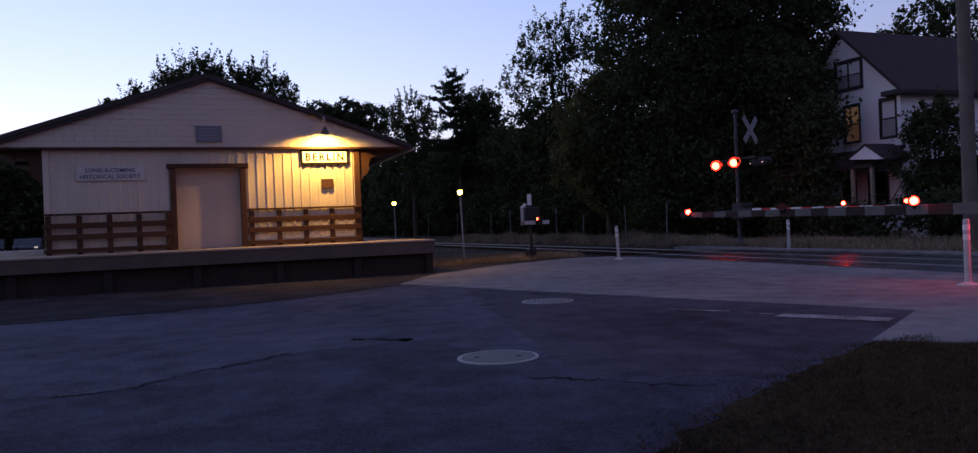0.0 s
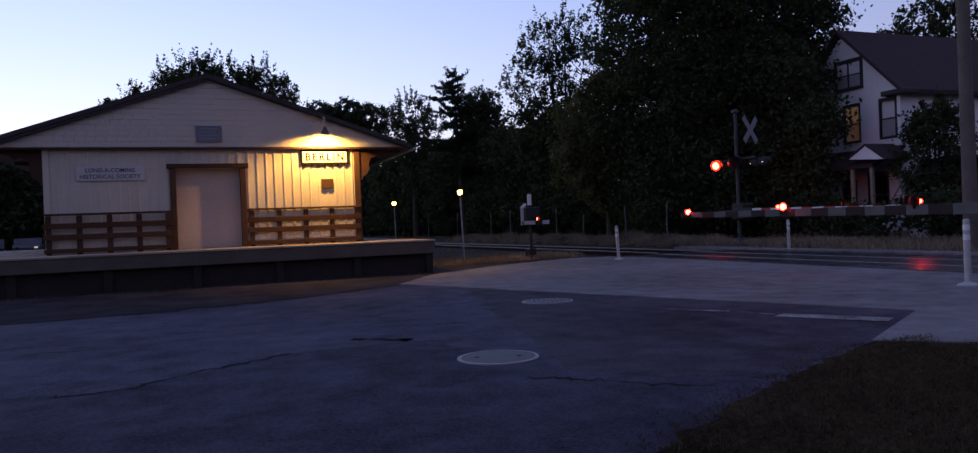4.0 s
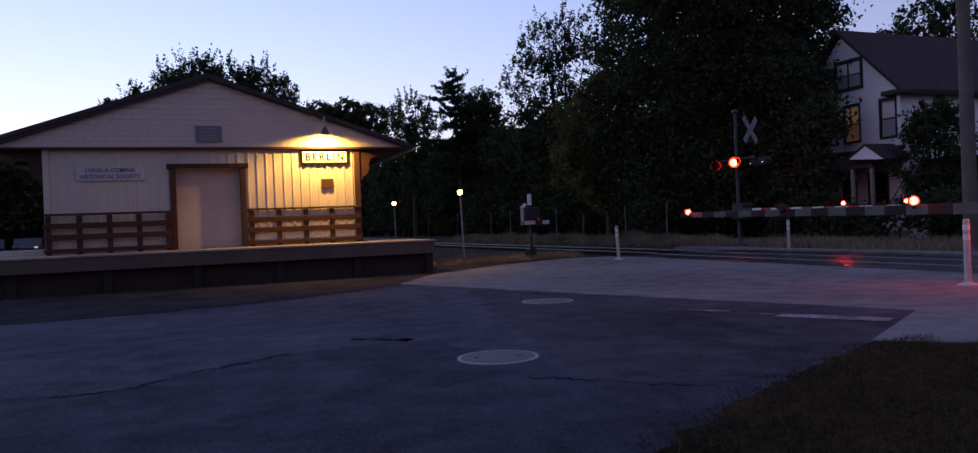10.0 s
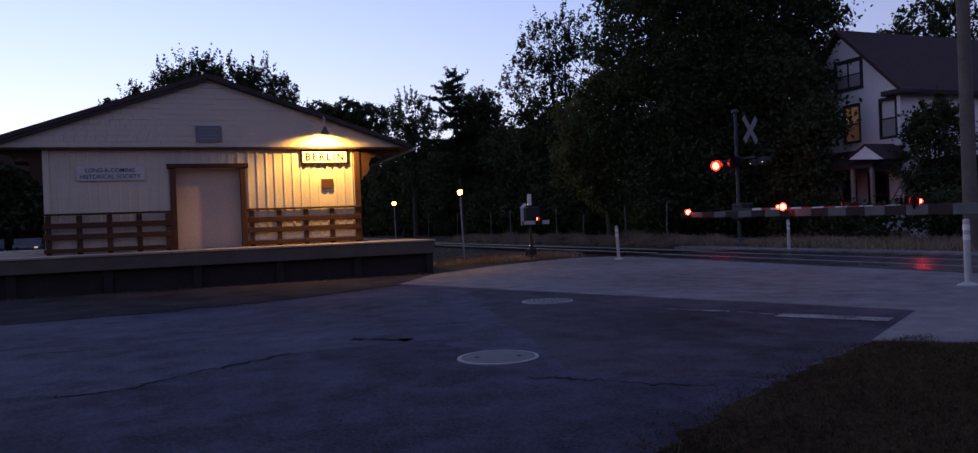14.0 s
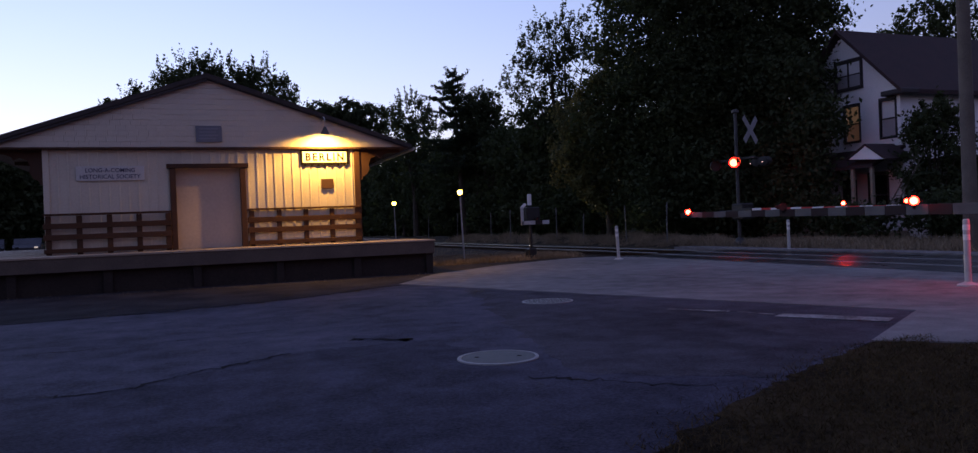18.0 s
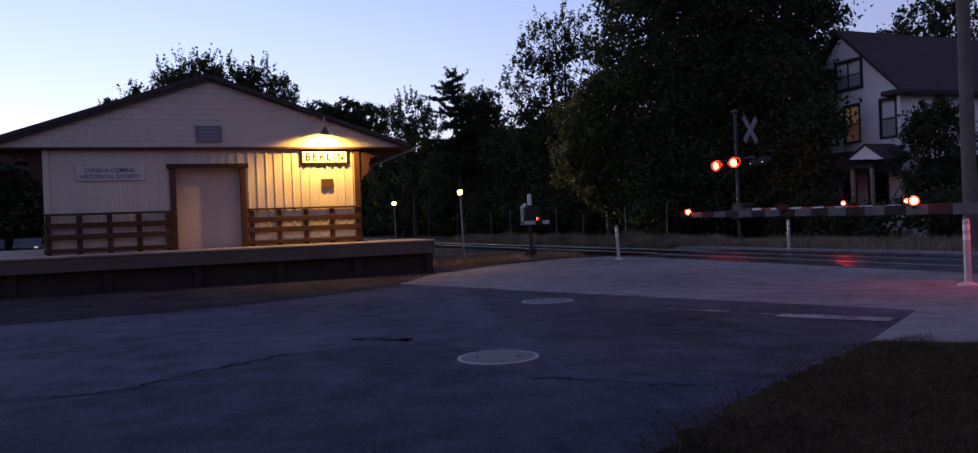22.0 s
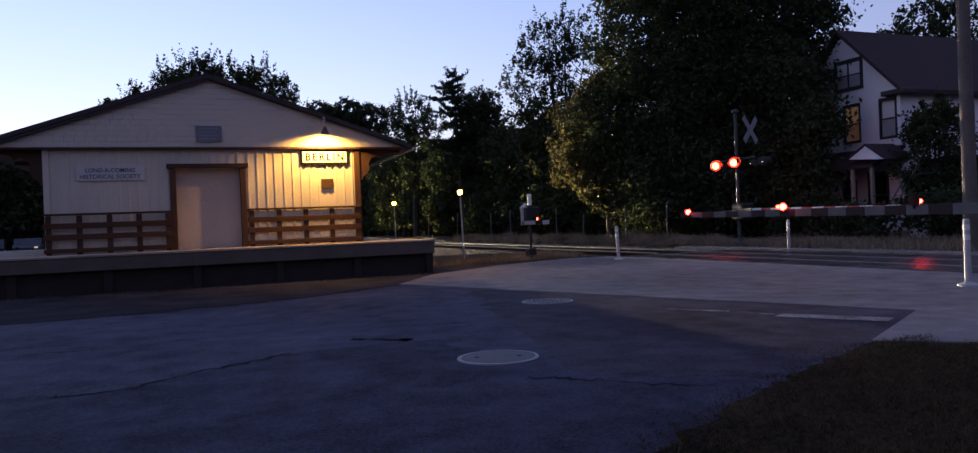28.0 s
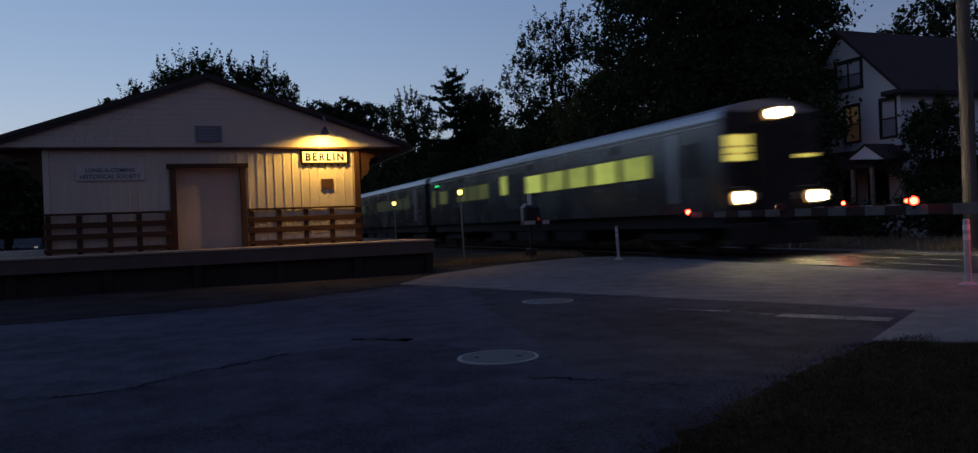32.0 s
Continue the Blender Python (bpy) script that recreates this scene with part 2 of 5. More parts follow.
M_CABWIN = glow("lit_cab_window", (1.0, 0.78, 0.16), 1.6)
M_GREEN = glow("green_door_indicator", (0.05, 1.0, 0.25), 5.0)
M_BEAM = glow("headlamp_filament", (1.0, 0.80, 0.52), 1.15e8)
M_BEAMWIDE = glow("wide_headlamp_filament", (1.0, 0.80, 0.52), 3.6e7)
M_BEAMLOW = glow("ditch_lamp_filament", (1.0, 0.78, 0.45), 2.8e7)
M_LENS = glow("headlamp_lens", (1.0, 0.76, 0.44), 1300.0)
# dim amber emission that imitates the glow spreading round a headlamp
M_HALO = glow("glowing_lamp_bezel", (1.0, 0.50, 0.16), 2.2)
M_NUMBER = mat("number_board", (0.5, 0.48, 0.42), (0.6, 0.58, 0.5), 3, 0.5)
M_REDHOT = glow("red_lamp_core", (1.0, 0.085, 0.030), 26.0)
M_REDON = glow("red_lamp_lens", (1.0, 0.007, 0.003), 22.0)
M_REDBEAMHOT = glow("focused_red_lamp_core", (1.0, 0.018, 0.009), 240.0)
M_REDBEAM = glow("focused_red_lamp_lens", (1.0, 0.008, 0.005), 95.0)
M_GATEON = glow("gate_lamp_lens", (1.0, 0.010, 0.004), 70.0)
M_GATEHOT = glow("gate_lamp_core", (1.0, 0.03, 0.012), 110.0)
M_REDOFF = glassy("unlit_red_lens", (0.09, 0.008, 0.008), 0.3)
M_YELLOW = glow("sodium_lamp_globe", (1.0, 0.66, 0.10), 14.0)
M_BULB = glow("station_lamp_bulb", (1.0, 0.66, 0.22), 30.0)
M_CAR = mat("dull_car_paint", (0.05, 0.05, 0.06), (0.09, 0.09, 0.10), 2, 0.35, 0.3, bump=0.0)
M_TYRE = mat("tyre_rubber", (0.012, 0.012, 0.012), (0.025, 0.025, 0.025), 5, 0.85)
M_CARLAMP = glow("parked_car_lamp", (1.0, 0.9, 0.8), 0.45)


# ================= mesh helpers =================
def box(bm, x0, x1, y0, y1, z0, z1, bev=0.0):
    vs = [bm.verts.new((x, y, z)) for x in (x0, x1) for y in (y0, y1) for z in (z0, z1)]
    fs = [bm.faces.new([vs[i] for i in q]) for q in ((0, 1, 3, 2), (4, 6, 7, 5), (0, 4, 5, 1), (2, 3, 7, 6), (0, 2, 6, 4), (1, 5, 7, 3))]
    if bev:
        es = list({e for f in fs for e in f.edges})
        bmesh.ops.bevel(bm, geom=es, offset=bev, segments=1, affect="EDGES")
    return bm


def tube(bm, p0, p1, r0, r1=None, seg=12, caps=True):
    p0, p1 = Vector(p0), Vector(p1)
    r1 = r0 if r1 is None else r1
    q = (p1 - p0).to_track_quat("Z", "Y").to_matrix()
    rings = []
    for p, r in ((p0, r0), (p1, r1)):
        rings.append([bm.verts.new(p + q @ Vector((r * math.cos(k * math.tau / seg), r * math.sin(k * math.tau / seg), 0))) for k in range(seg)])
    for k in range(seg):
        bm.faces.new((rings[0][k], rings[0][(k + 1) % seg], rings[1][(k + 1) % seg], rings[1][k]))
    if caps:
        bm.faces.new(rings[0][::-1])
        bm.faces.new(rings[1])
    return bm


def lathe(bm, profile, seg=20, at=(0, 0, 0), axis="z", caps=True):
    """Turns (r, h) pairs round an axis."""
    rings = []
    for r, h in profile:
        ring = []
        for k in range(seg):
            a = k * math.tau / seg
            c, s = r * math.cos(a), r * math.sin(a)
            v = (c, s, h) if axis == "z" else (c, h, s) if axis == "y" else (h, c, s)
            ring.append(bm.verts.new(Vector(v) + Vector(at)))
        rings.append(ring)
    for a, b in zip(rings, rings[1:]):
        for k in range(seg):
            bm.faces.new((a[k], a[(k + 1) % seg], b[(k + 1) % seg], b[k]))
    if caps and profile[0][0] > 0:
        bm.faces.new(rings[0])
    if caps and profile[-1][0] > 0:
        bm.faces.new(rings[-1])
    bmesh.ops.recalc_face_normals(bm, faces=bm.faces)
    return bm


def prism(bm, outline, y0, y1):
    """An outline of (x, z) drawn out along y."""
    a = [bm.verts.new((x, y0, z)) for x, z in outline]
    b = [bm.verts.new((x, y1, z)) for x, z in outline]
    bm.faces.new(a)
    bm.faces.new(b[::-1])
    for k in range(len(a)):
        j = (k + 1) % len(a)
        bm.faces.new((a[k], b[k], b[j], a[j]))
    bmesh.ops.recalc_face_normals(bm, faces=bm.faces)
    return bm


def sheet(bm, outline, z, thick=0.06):
    """A flat slab over an (x, y) outline, its top at z."""
    top = [bm.verts.new((x, y, z)) for x, y in outline]
    low = [bm.verts.new((x, y, z - thick)) for x, y in outline]
    bm.faces.new(top)
    for k in range(len(top)):
        j = (k + 1) % len(top)
        bm.faces.new((top[k], low[k], low[j], top[j]))
    bmesh.ops.recalc_face_normals(bm, faces=bm.faces)
    return bm


def solid(name, bm, material, smooth=False):
    me = bpy.data.meshes.new(name)
    bm.to_mesh(me)
    bm.free()
    me.materials.append(material)
    if smooth:
        for p in me.polygons:
            p.use_smooth = True
    return me


def part(name, bm, material, parent, label="", at=None, smooth=False):
    ob = new(name, solid(name, bm, material, smooth))
    ob.parent = parent
    if at is not None:
        ob.matrix_basis = at
    return tagged(ob, label)


def again(ob, parent, at):
    """Another piece on the same mesh."""
    o = new(ob.name.split(".")[0], ob.data)
    o.parent = parent
    o.matrix_basis = at
    return o


def thing(name, label, category, at=None, group="", kind=""):
    ob = new(name)
    if at is not None:
        ob.matrix_basis = at
    return tagged(ob, label, category, group, kind)


def alone(name, bm, material, label, category, kind="", at=None, smooth=False, group=""):
    ob = new(name, solid(name, bm, material, smooth))
    if at is not None:
        ob.matrix_basis = at
    return tagged(ob, label, category, group, kind)


def B():
    return bmesh.new()


def letters(text, width, height, depth=0.006, gap=1.0, weight=0.012):
    """A mesh of text in the x-z plane, facing -y, centred, scaled to width and height."""
    cu = bpy.data.curves.new("lettering", "FONT")
    cu.body, cu.extrude, cu.align_x, cu.resolution_u, cu.offset, cu.space_character = text, 0.02, "CENTER", 3, weight, gap
    tmp = bpy.data.objects.new("lettering", cu)
    me = bpy.data.meshes.new_from_object(tmp)
    bpy.data.objects.remove(tmp)
    co = np.empty(len(me.vertices) * 3)
    me.vertices.foreach_get("co", co)
    co = co.reshape(-1, 3)
    lo, hi = co.min(0), co.max(0)
    co = (co - (lo + hi) / 2) / (hi - lo)
    out = np.stack([co[:, 0] * width, -co[:, 2] * depth, co[:, 1] * height], 1)
    me.vertices.foreach_set("co", out.ravel())
    me.update()
    return me


def quads(name, pts, material):
    """One mesh out of an array of quads, n x 4 x 3."""
    n = len(pts)
    me = bpy.data.meshes.new(name)
    me.vertices.add(n * 4)
    me.vertices.foreach_set("co", pts.reshape(-1).astype(np.float32))
    me.loops.add(n * 4)
    me.loops.foreach_set("vertex_index", np.arange(n * 4, dtype=np.int32))
    me.polygons.add(n)
    me.polygons.foreach_set("loop_start", np.arange(0, n * 4, 4, dtype=np.int32))
    me.polygons.foreach_set("loop_total", np.full(n, 4, dtype=np.int32))
    me.update(calc_edges=True)
    me.materials.append(material)
    return me


# ================= ground =================
def earth():
    """Flat earth to the horizon, with a shallow cutting for the ballast past the crossing."""
    bm = B()
    xs = [-900, 12.25, 12.55, 16.0, 16.3, 900]
    ys = [-700, 20.6, 20.9, 1600]
    sunk = {(2, 2), (3, 2), (2, 3), (3, 3)}
    v = [[bm.verts.new((x, y, -0.19 if (a, b) in sunk else -0.03)) for b, y in enumerate(ys)] for a, x in enumerate(xs)]
    for a in range(len(xs) - 1):
        for b in range(len(ys) - 1):
            bm.faces.new((v[a][b], v[a + 1][b], v[a + 1][b + 1], v[a][b + 1]))
    return bm


alone("ground", earth(), M_DIRT,
      "dark bare earth and dry grass stretching to the tree line", "ground", "structure")
alone("parking_lot", sheet(B(), [(-40, -30), (3.0, -30), (3.0, 1.0), (2.0, 3.2), (3.2, 3.9), (5.5, 5.05), (7.5, 6.26), (6.1, 9.7), (3.9, 15.2), (1.6, 15.6), (-3.0, 15.2), (-40, 14.6)], -0.008), M_ASPHALT,
      "worn dark grey asphalt of an old parking lot", "parking lot", "structure")
def ragged(a, b, n, s):
    return [(a[0] + (b[0] - a[0]) * k / n + random.gauss(0, s), a[1] + (b[1] - a[1]) * k / n + random.gauss(0, s)) for k in range(1, n)]


patch_edge = [(7.46, 6.25), (6.1, 9.68), (4.6, 13.2)] + ragged((4.6, 13.2), (3.3, 8.0), 24, 0.05) + ragged((3.3, 8.0), (2.7, 5.2), 16, 0.05) + ragged((2.7, 5.2), (3.7, 4.35), 12, 0.05) + [(3.75, 4.32), (5.48, 5.06)]
near_edge = [(-40, 6.3)] + ragged((-40, 6.3), (-1.5, 6.58), 60, 0.03) + ragged((-1.5, 6.58), (-0.68, 6.4), 12, 0.02) + ragged((-0.68, 6.4), (0.86, 7.48), 24, 0.02) + ragged((0.86, 7.48), (2.1, 7.6), 20, 0.06) + ragged((2.1, 7.6), (2.75, 5.3), 24, 0.05) + [(3.3, 4.7), (3.8, 4.2), (3.2, 3.9), (2.0, 3.1), (2.9, -3.0), (2.9, -30), (-40, -30)]
alone("asphalt_patch", sheet(B(), near_edge, -0.0070, 0.0005), M_NEARLOT,
      "darker worn asphalt on the near side of a long crack", "asphalt patch", "structure")
alone("asphalt_patch", sheet(B(), patch_edge, -0.0055, 0.0005), M_PATCH,
      "darker newer asphalt patch along the road edge", "asphalt patch", "structure")
alone("road", sheet(B(), [(3.9, 15.2), (6.1, 9.7), (7.5, 6.26), (5.5, 5.05), (6.1, 4.5), (7.0, 2.0), (8.5, -30), (12.2, -30), (12.2, 19.6), (12.0, 20.6), (11.2, 20.95), (10.4, 20.8), (7.9, 19.6), (5.3, 17.5)], 0.0), M_ROAD,
      "pale grey worn asphalt road up to the crossing", "road", "structure")
alone("trackbed", sheet(B(), [(12.5, 20.85), (12.5, 1200), (16.1, 1200), (16.1, 20.85)], -0.125, 0.05), M_BALLAST,
      "grey stone ballast under the rails", "ballast", "structure")
alone("gravel_apron", sheet(B(), [(5.4, 17.7), (7.9, 19.75), (10.4, 20.95), (12.1, 21.2), (12.1, 60), (5.7, 60)], -0.014), M_GRAVEL,
      "tan gravel between the loading platform and the track", "gravel", "structure")
alone("far_pavement", sheet(B(), [(16.22, -30), (17.0, -30), (17.0, 23.4), (16.22, 23.4)], 0.05, 0.12), M_ROAD,
      "pale concrete kerb strip beyond the rails", "kerb", "structure")

alone("verge", sheet(B(), [(-40, 18.3), (-40, 11.6)] + ragged((-40, 11.6), (-2.57, 12.6), 60, 0.05) + ragged((-2.57, 12.6), (0.85, 13.22), 30, 0.04) + ragged((0.85, 13.22), (1.94, 13.7), 14, 0.04) + ragged((1.94, 13.7), (2.98, 14.46), 14, 0.04) + ragged((2.98, 14.46), (3.9, 14.95), 12, 0.03) + [(3.9, 15.2), (5.3, 17.5), (5.6, 18.3)], -0.004, 0.003), M_VERGE,
      "dark earth verge between the lot and the platform", "verge", "structure")
alone("lawn", sheet(B(), [(5.5, 5.0), (6.05, 4.45), (6.95, 2.0), (8.4, -30), (2.6, -30)] + ragged((2.6, -3.0), (1.9, 3.1), 40, 0.03) + ragged((1.9, 3.1), (3.2, 3.95), 16, 0.03) + ragged((3.2, 3.95), (5.45, 5.0), 20, 0.03), -0.0035, 0.02), M_LAWN,
      "dark thin lawn soil at the lot's edge", "lawn", "structure")

# crossing panels between and beside the rails
crossing = thing("level_crossing", "dark rubber crossing panels set around the rails", "crossing", kind="structure")
first = None
for row, (xa, xb) in enumerate(((12.22, 13.30), (13.52, 14.78), (15.0, 16.2))):
    for k in range(15):
        y = 20.2 - 2.4 * (k + 1)
        p = part("panel", box(B(), xa, xb, y + 0.01, y + 2.39, -0.1, 0.012, 0.008), M_PANEL, crossing)

# rails and ties
for x in (13.41, 14.89):
    web = [(x - 0.07, -0.13), (x + 0.07, -0.13), (x + 0.07, -0.115), (x + 0.012, -0.09), (x + 0.012, 0.0), (x - 0.012, 0.0), (x - 0.012, -0.09), (x - 0.07, -0.115)]
    head = [(x - 0.012, 0.0), (x + 0.012, 0.0), (x + 0.036, 0.012), (x + 0.036, 0.042), (x + 0.028, 0.05), (x - 0.028, 0.05), (x - 0.036, 0.042), (x - 0.036, 0.012)]
    for ya, yb, label in ((20.21, 1200, "long worn steel rail with a shiny head"), (-30, 20.2, "steel rail set flush in the crossing panels")):
        rail = thing("rail", label, "rail", kind="structure")
        sink = 0.034 if yb < 21 else 0.0
        part("web", prism(B(), [(a, b - sink) for a, b in web], ya, yb), M_RUST, rail, "rust-brown rail web and foot")
        part("head", prism(B(), [(a, b - sink) for a, b in head], ya, yb), M_RAIL, rail, "worn shiny rail head")
ties = thing("railway_ties", "row of dark creosoted timber ties under the rails", "railway ties", kind="structure")
tie0 = part("tie", box(B(), -1.3, 1.3, -0.11, 0.11, -0.1, 0.005, 0.01), M_TIE, ties, at=pose(14.15, 21.2, -0.115))
for k in range(1, 150):
    again(tie0, ties, pose(14.15 + random.uniform(-0.03, 0.03), 21.2 + 0.55 * k, -0.115 + random.uniform(-0.006, 0.006), 0, 0, random.uniform(-1, 1)))


# cracks, line, holes in the lot
def strip(pts, width, z, jit):
    bm = B()
    prev = None
    rows = []
    for (xa, ya), (xb, yb) in zip(pts, pts[1:]):
        n = max(3, int(math.hypot(xb - xa, yb - ya) / 0.05))
        for k in range(n):
            f = k / n
            rows.append((xa + (xb - xa) * f + random.gauss(0, jit), ya + (yb - ya) * f + random.gauss(0, jit)))
    for k, (x, y) in enumerate(rows):
        a = rows[max(k - 1, 0)]
        b = rows[min(k + 1, len(rows) - 1)]
        d = Vector((b[0] - a[0], b[1] - a[1])).normalized()
        fade = 0.55 + 0.45 * math.sin(k * 0.37 + len(rows)) * math.sin(k * 0.11 + 1.0)
        w = width * random.uniform(0.35, 1.3) * fade / 2 if jit else width / 2
        cur = [bm.verts.new((x - d.y * w, y + d.x * w, z)), bm.verts.new((x + d.y * w, y - d.x * w, z))]
        if prev:
            bm.faces.new((prev[0], prev[1], cur[1], cur[0]))
        prev = cur
    return bm


alone("asphalt_crack", strip([(-1.5, 6.6), (-0.68, 6.42), (0.2, 7.1), (0.86, 7.5)], 0.06, -0.003, 0.026), M_CRACK, "long dark crack across the parking lot", "crack", "structure")
alone("asphalt_crack", strip([(2.35, 5.2), (2.7, 4.9), (2.95, 4.54), (3.3, 4.3)], 0.05, -0.004, 0.03), M_CRACK, "ragged dark crack beside the patch", "crack", "structure")
alone("asphalt_crack", strip([(-3.0, 9.2), (-1.0, 9.0), (1.0, 9.4)], 0.03, -0.003, 0.02), M_CRACK, "thin dark crack across the parking lot", "crack", "structure")
alone("pothole", strip([(1.48, 8.1), (1.75, 7.85), (2.08, 7.62)], 0.26, -0.003, 0.06), M_CRACK, "small dark broken hollow in the asphalt", "pothole", "structure")
alone("asphalt_crack", strip([(-6.0, 12.45), (-2.57, 12.58), (-0.28, 12.84), (0.85, 13.18), (1.94, 13.66), (2.98, 14.4), (3.82, 14.86), (4.5, 15.1)], 0.16, -0.0025, 0.04), M_CRACK, "dark broken edge of the asphalt along the verge", "crack", "structure")
alone("edge_line", strip([(5.50, 8.12), (5.93, 7.40)], 0.16, 0.002, 0.006), M_LINEOLD, "faint worn stretch of a white painted line", "road marking", "structure")
alone("edge_line", strip([(5.95, 7.37), (6.10, 6.86)], 0.20, 0.002, 0.006), M_LINEOLD, "worn stretch of a white painted line", "road marking", "structure")
alone("edge_line", strip([(6.10, 6.85), (6.40, 6.32), (6.70, 5.82)], 0.30, 0.002, 0.0), M_LINE, "worn white painted line beside the road", "road marking", "structure")


def manhole(x, y, r, label, studded):
    t = thing("manhole_cover", label, "manhole cover", pose(x, y, 0, 0, 0, -21), "manhole covers")
    part("frame_ring", lathe(B(), [(r, -0.02), (r, 0.004), (r - 0.03, 0.006), (r - 0.03, -0.02)], 40), M_IRON, t)
    part("lid", lathe(B(), [(r - 0.036, -0.02), (r - 0.036, 0.004), (0.0, 0.006)], 40), M_IRONLID, t)
    stud = None
    for k in range(10):
        for j in range(10):
            px, py = (k - 4.5) * r * 0.17, (j - 4.5) * r * 0.17
            if studded and math.hypot(px, py) < r * 0.8:
                if stud is None:
                    stud = part("tread_stud", box(B(), -0.012, 0.012, -0.012, 0.012, 0.002, 0.0085), M_IRON, t, at=pose(px, py, 0))
                else:
                    again(stud, t, pose(px, py, 0))
    for s in (-1, 1):
        part("pick_hole", box(B(), s * r * 0.52 - 0.02, s * r * 0.52 + 0.02, -0.013, 0.013, 0.003, 0.0085, 0.003), M_CRACK, t)


manhole(2.42, 6.14, 0.352, "pale cast iron manhole cover with two dark pick holes", False)
manhole(4.76, 10.04, 0.37, "pale cast iron manhole cover near the road", True)


# ================= station =================
FY, BZ = 20.2, 0.82          # front wall's line and the deck's height
WL, WR = -3.1, 4.2           # wall corners
EL, ER, EZ = -4.45, 5.55, 3.29   # eaves
AX, AZ = 0.50, 5.00          # ridge
BACK = 36.0
station = thing("freight_station", "cream board-and-batten railway freight station with brown trim", "station building", pose(0, 0, 0))
bm = B()
t = 0.12
DL, DR, DT = -0.30, 1.20, 2.80
box(bm, WL, DL, FY, FY + t, BZ, EZ)
box(bm, DR, WR, FY, FY + t, BZ, EZ)
box(bm, DL, DR, FY, FY + t, DT, EZ)
box(bm, WL, WL + t, FY + t, BACK, BZ, EZ)
box(bm, WR - t, WR, FY + t, BACK, BZ, EZ)
box(bm, WL, WR, BACK, BACK + t, BZ, EZ)
wall = part("wall", bm, M_CREAM, station, "cream painted vertical boards")
for side, x0, x1 in (("l", WL, DL - 0.14), ("r", DR + 0.14, WR - 0.14)):
    n = int((x1 - x0) / 0.215)
    for k in range(n + 1):
        x = x0 + 0.06 + (x1 - x0 - 0.1) * k / n
        if k == 0:
            b0 = part("batten", box(B(), -0.02, 0.02, -0.018, 0, 0, EZ - BZ - 0.02, 0.004), M_CREAM, wall, at=pose(x, FY, BZ))
        else:
            again(b0, wall, pose(x + random.uniform(-0.01, 0.01), FY, BZ, 0, 0, random.uniform(-4, 4)))
for k in range(8):
    part("batten", box(B(), DL - 0.06 + k * 0.215, DL - 0.02 + k * 0.215, FY - 0.018, FY, DT + 0.115, EZ - 0.02, 0.004), M_CREAM, wall)
for k in range(30):
    part("batten", box(B(), WR, WR + 0.03, FY + 0.5 + k * 0.5, FY + 0.545 + k * 0.5, BZ, EZ - 0.05), M_CREAM, wall)
for x0, x1 in ((WL - 0.03, WL + 0.1), (WR - 0.12, WR + 0.03)):
    part("corner_board", box(B(), x0, x1, FY - 0.05, FY + 0.02, BZ, EZ - 0.02, 0.006), M_BROWN if x0 > 0 else M_CREAM, station, "painted corner board")

# gable with its shingles
GY = FY - 0.10
gable = part("gable", prism(B(), [(EL + 0.02, EZ + 0.02), (ER - 0.08, EZ + 0.02), (AX, AZ - 0.03)], GY + 0.02, GY + 0.1), M_CREAM, station)
part("gable", prism(B(), [(EL + 0.12, EZ + 0.02), (ER - 0.12, EZ + 0.02), (AX, AZ - 0.08)], BACK - 0.1, BACK + 0.1), M_CREAM, station)
rows_n = 13
rise = (AZ - EZ) / rows_n
SLOPE_L, SLOPE_R = (AZ - EZ + 0.02) / (AX - EL + 0.05), (AZ - EZ + 0.02) / (ER + 0.05 - AX)


def under_roof(poly):
    """Clips an (x, z) outline to what lies below the two roof slopes."""
    for side in (-1, 1):
        slope = SLOPE_L if side < 0 else SLOPE_R
        drop = 0.075 if side < 0 else 0.03
        h = [AZ - drop - slope * (x - AX) * side - z for x, z in poly]
        out = []
        for k in range(len(poly)):
            (xa, za), (xb, zb), ha, hb = poly[k], poly[(k + 1) % len(poly)], h[k], h[(k + 1) % len(poly)]
            if ha >= 0:
                out.append((xa, za))
            if ha * hb < 0:
                f_ = ha / (ha - hb)
                out.append((xa + (xb - xa) * f_, za + (zb - za) * f_))
        poly = out
        if len(poly) < 3:
            return []
    return poly


first = None
w = 0.22
for j in range(rows_n):
    z = EZ + 0.03 + j * rise
    for k in range(-25, 27):
        x = AX + k * w + (j % 2) * 0.11 + 0.04 * math.sin(j * 2.3)
        cut = under_roof([(x + 0.0015, z), (x + w - 0.0015, z), (x + w - 0.0015, z + rise - 0.010), (x + 0.0015, z + rise - 0.010)])
        if len(cut) < 3:
            continue
        area = abs(sum(a_[0] * b_[1] - b_[0] * a_[1] for a_, b_ in zip(cut, cut[1:] + cut[:1]))) / 2
        if area < 0.0008:
            continue
        if area < (w - 0.003) * (rise - 0.010) - 1e-6:
            part("shingle", prism(B(), cut, GY - 0.006, GY + 0.018), M_SHINGLE, gable)
            continue
        m = pose(x, GY + 0.02, z + random.uniform(-0.003, 0.003), random.uniform(5.0, 5.8), 0, 0)
        if first is None:
            first = part("shingle", box(B(), 0.0015, w - 0.0015, -0.022, 0.0, 0, rise - 0.008, 0.0), M_SHINGLE, gable, at=m)
        else:
            again(first, gable, m)
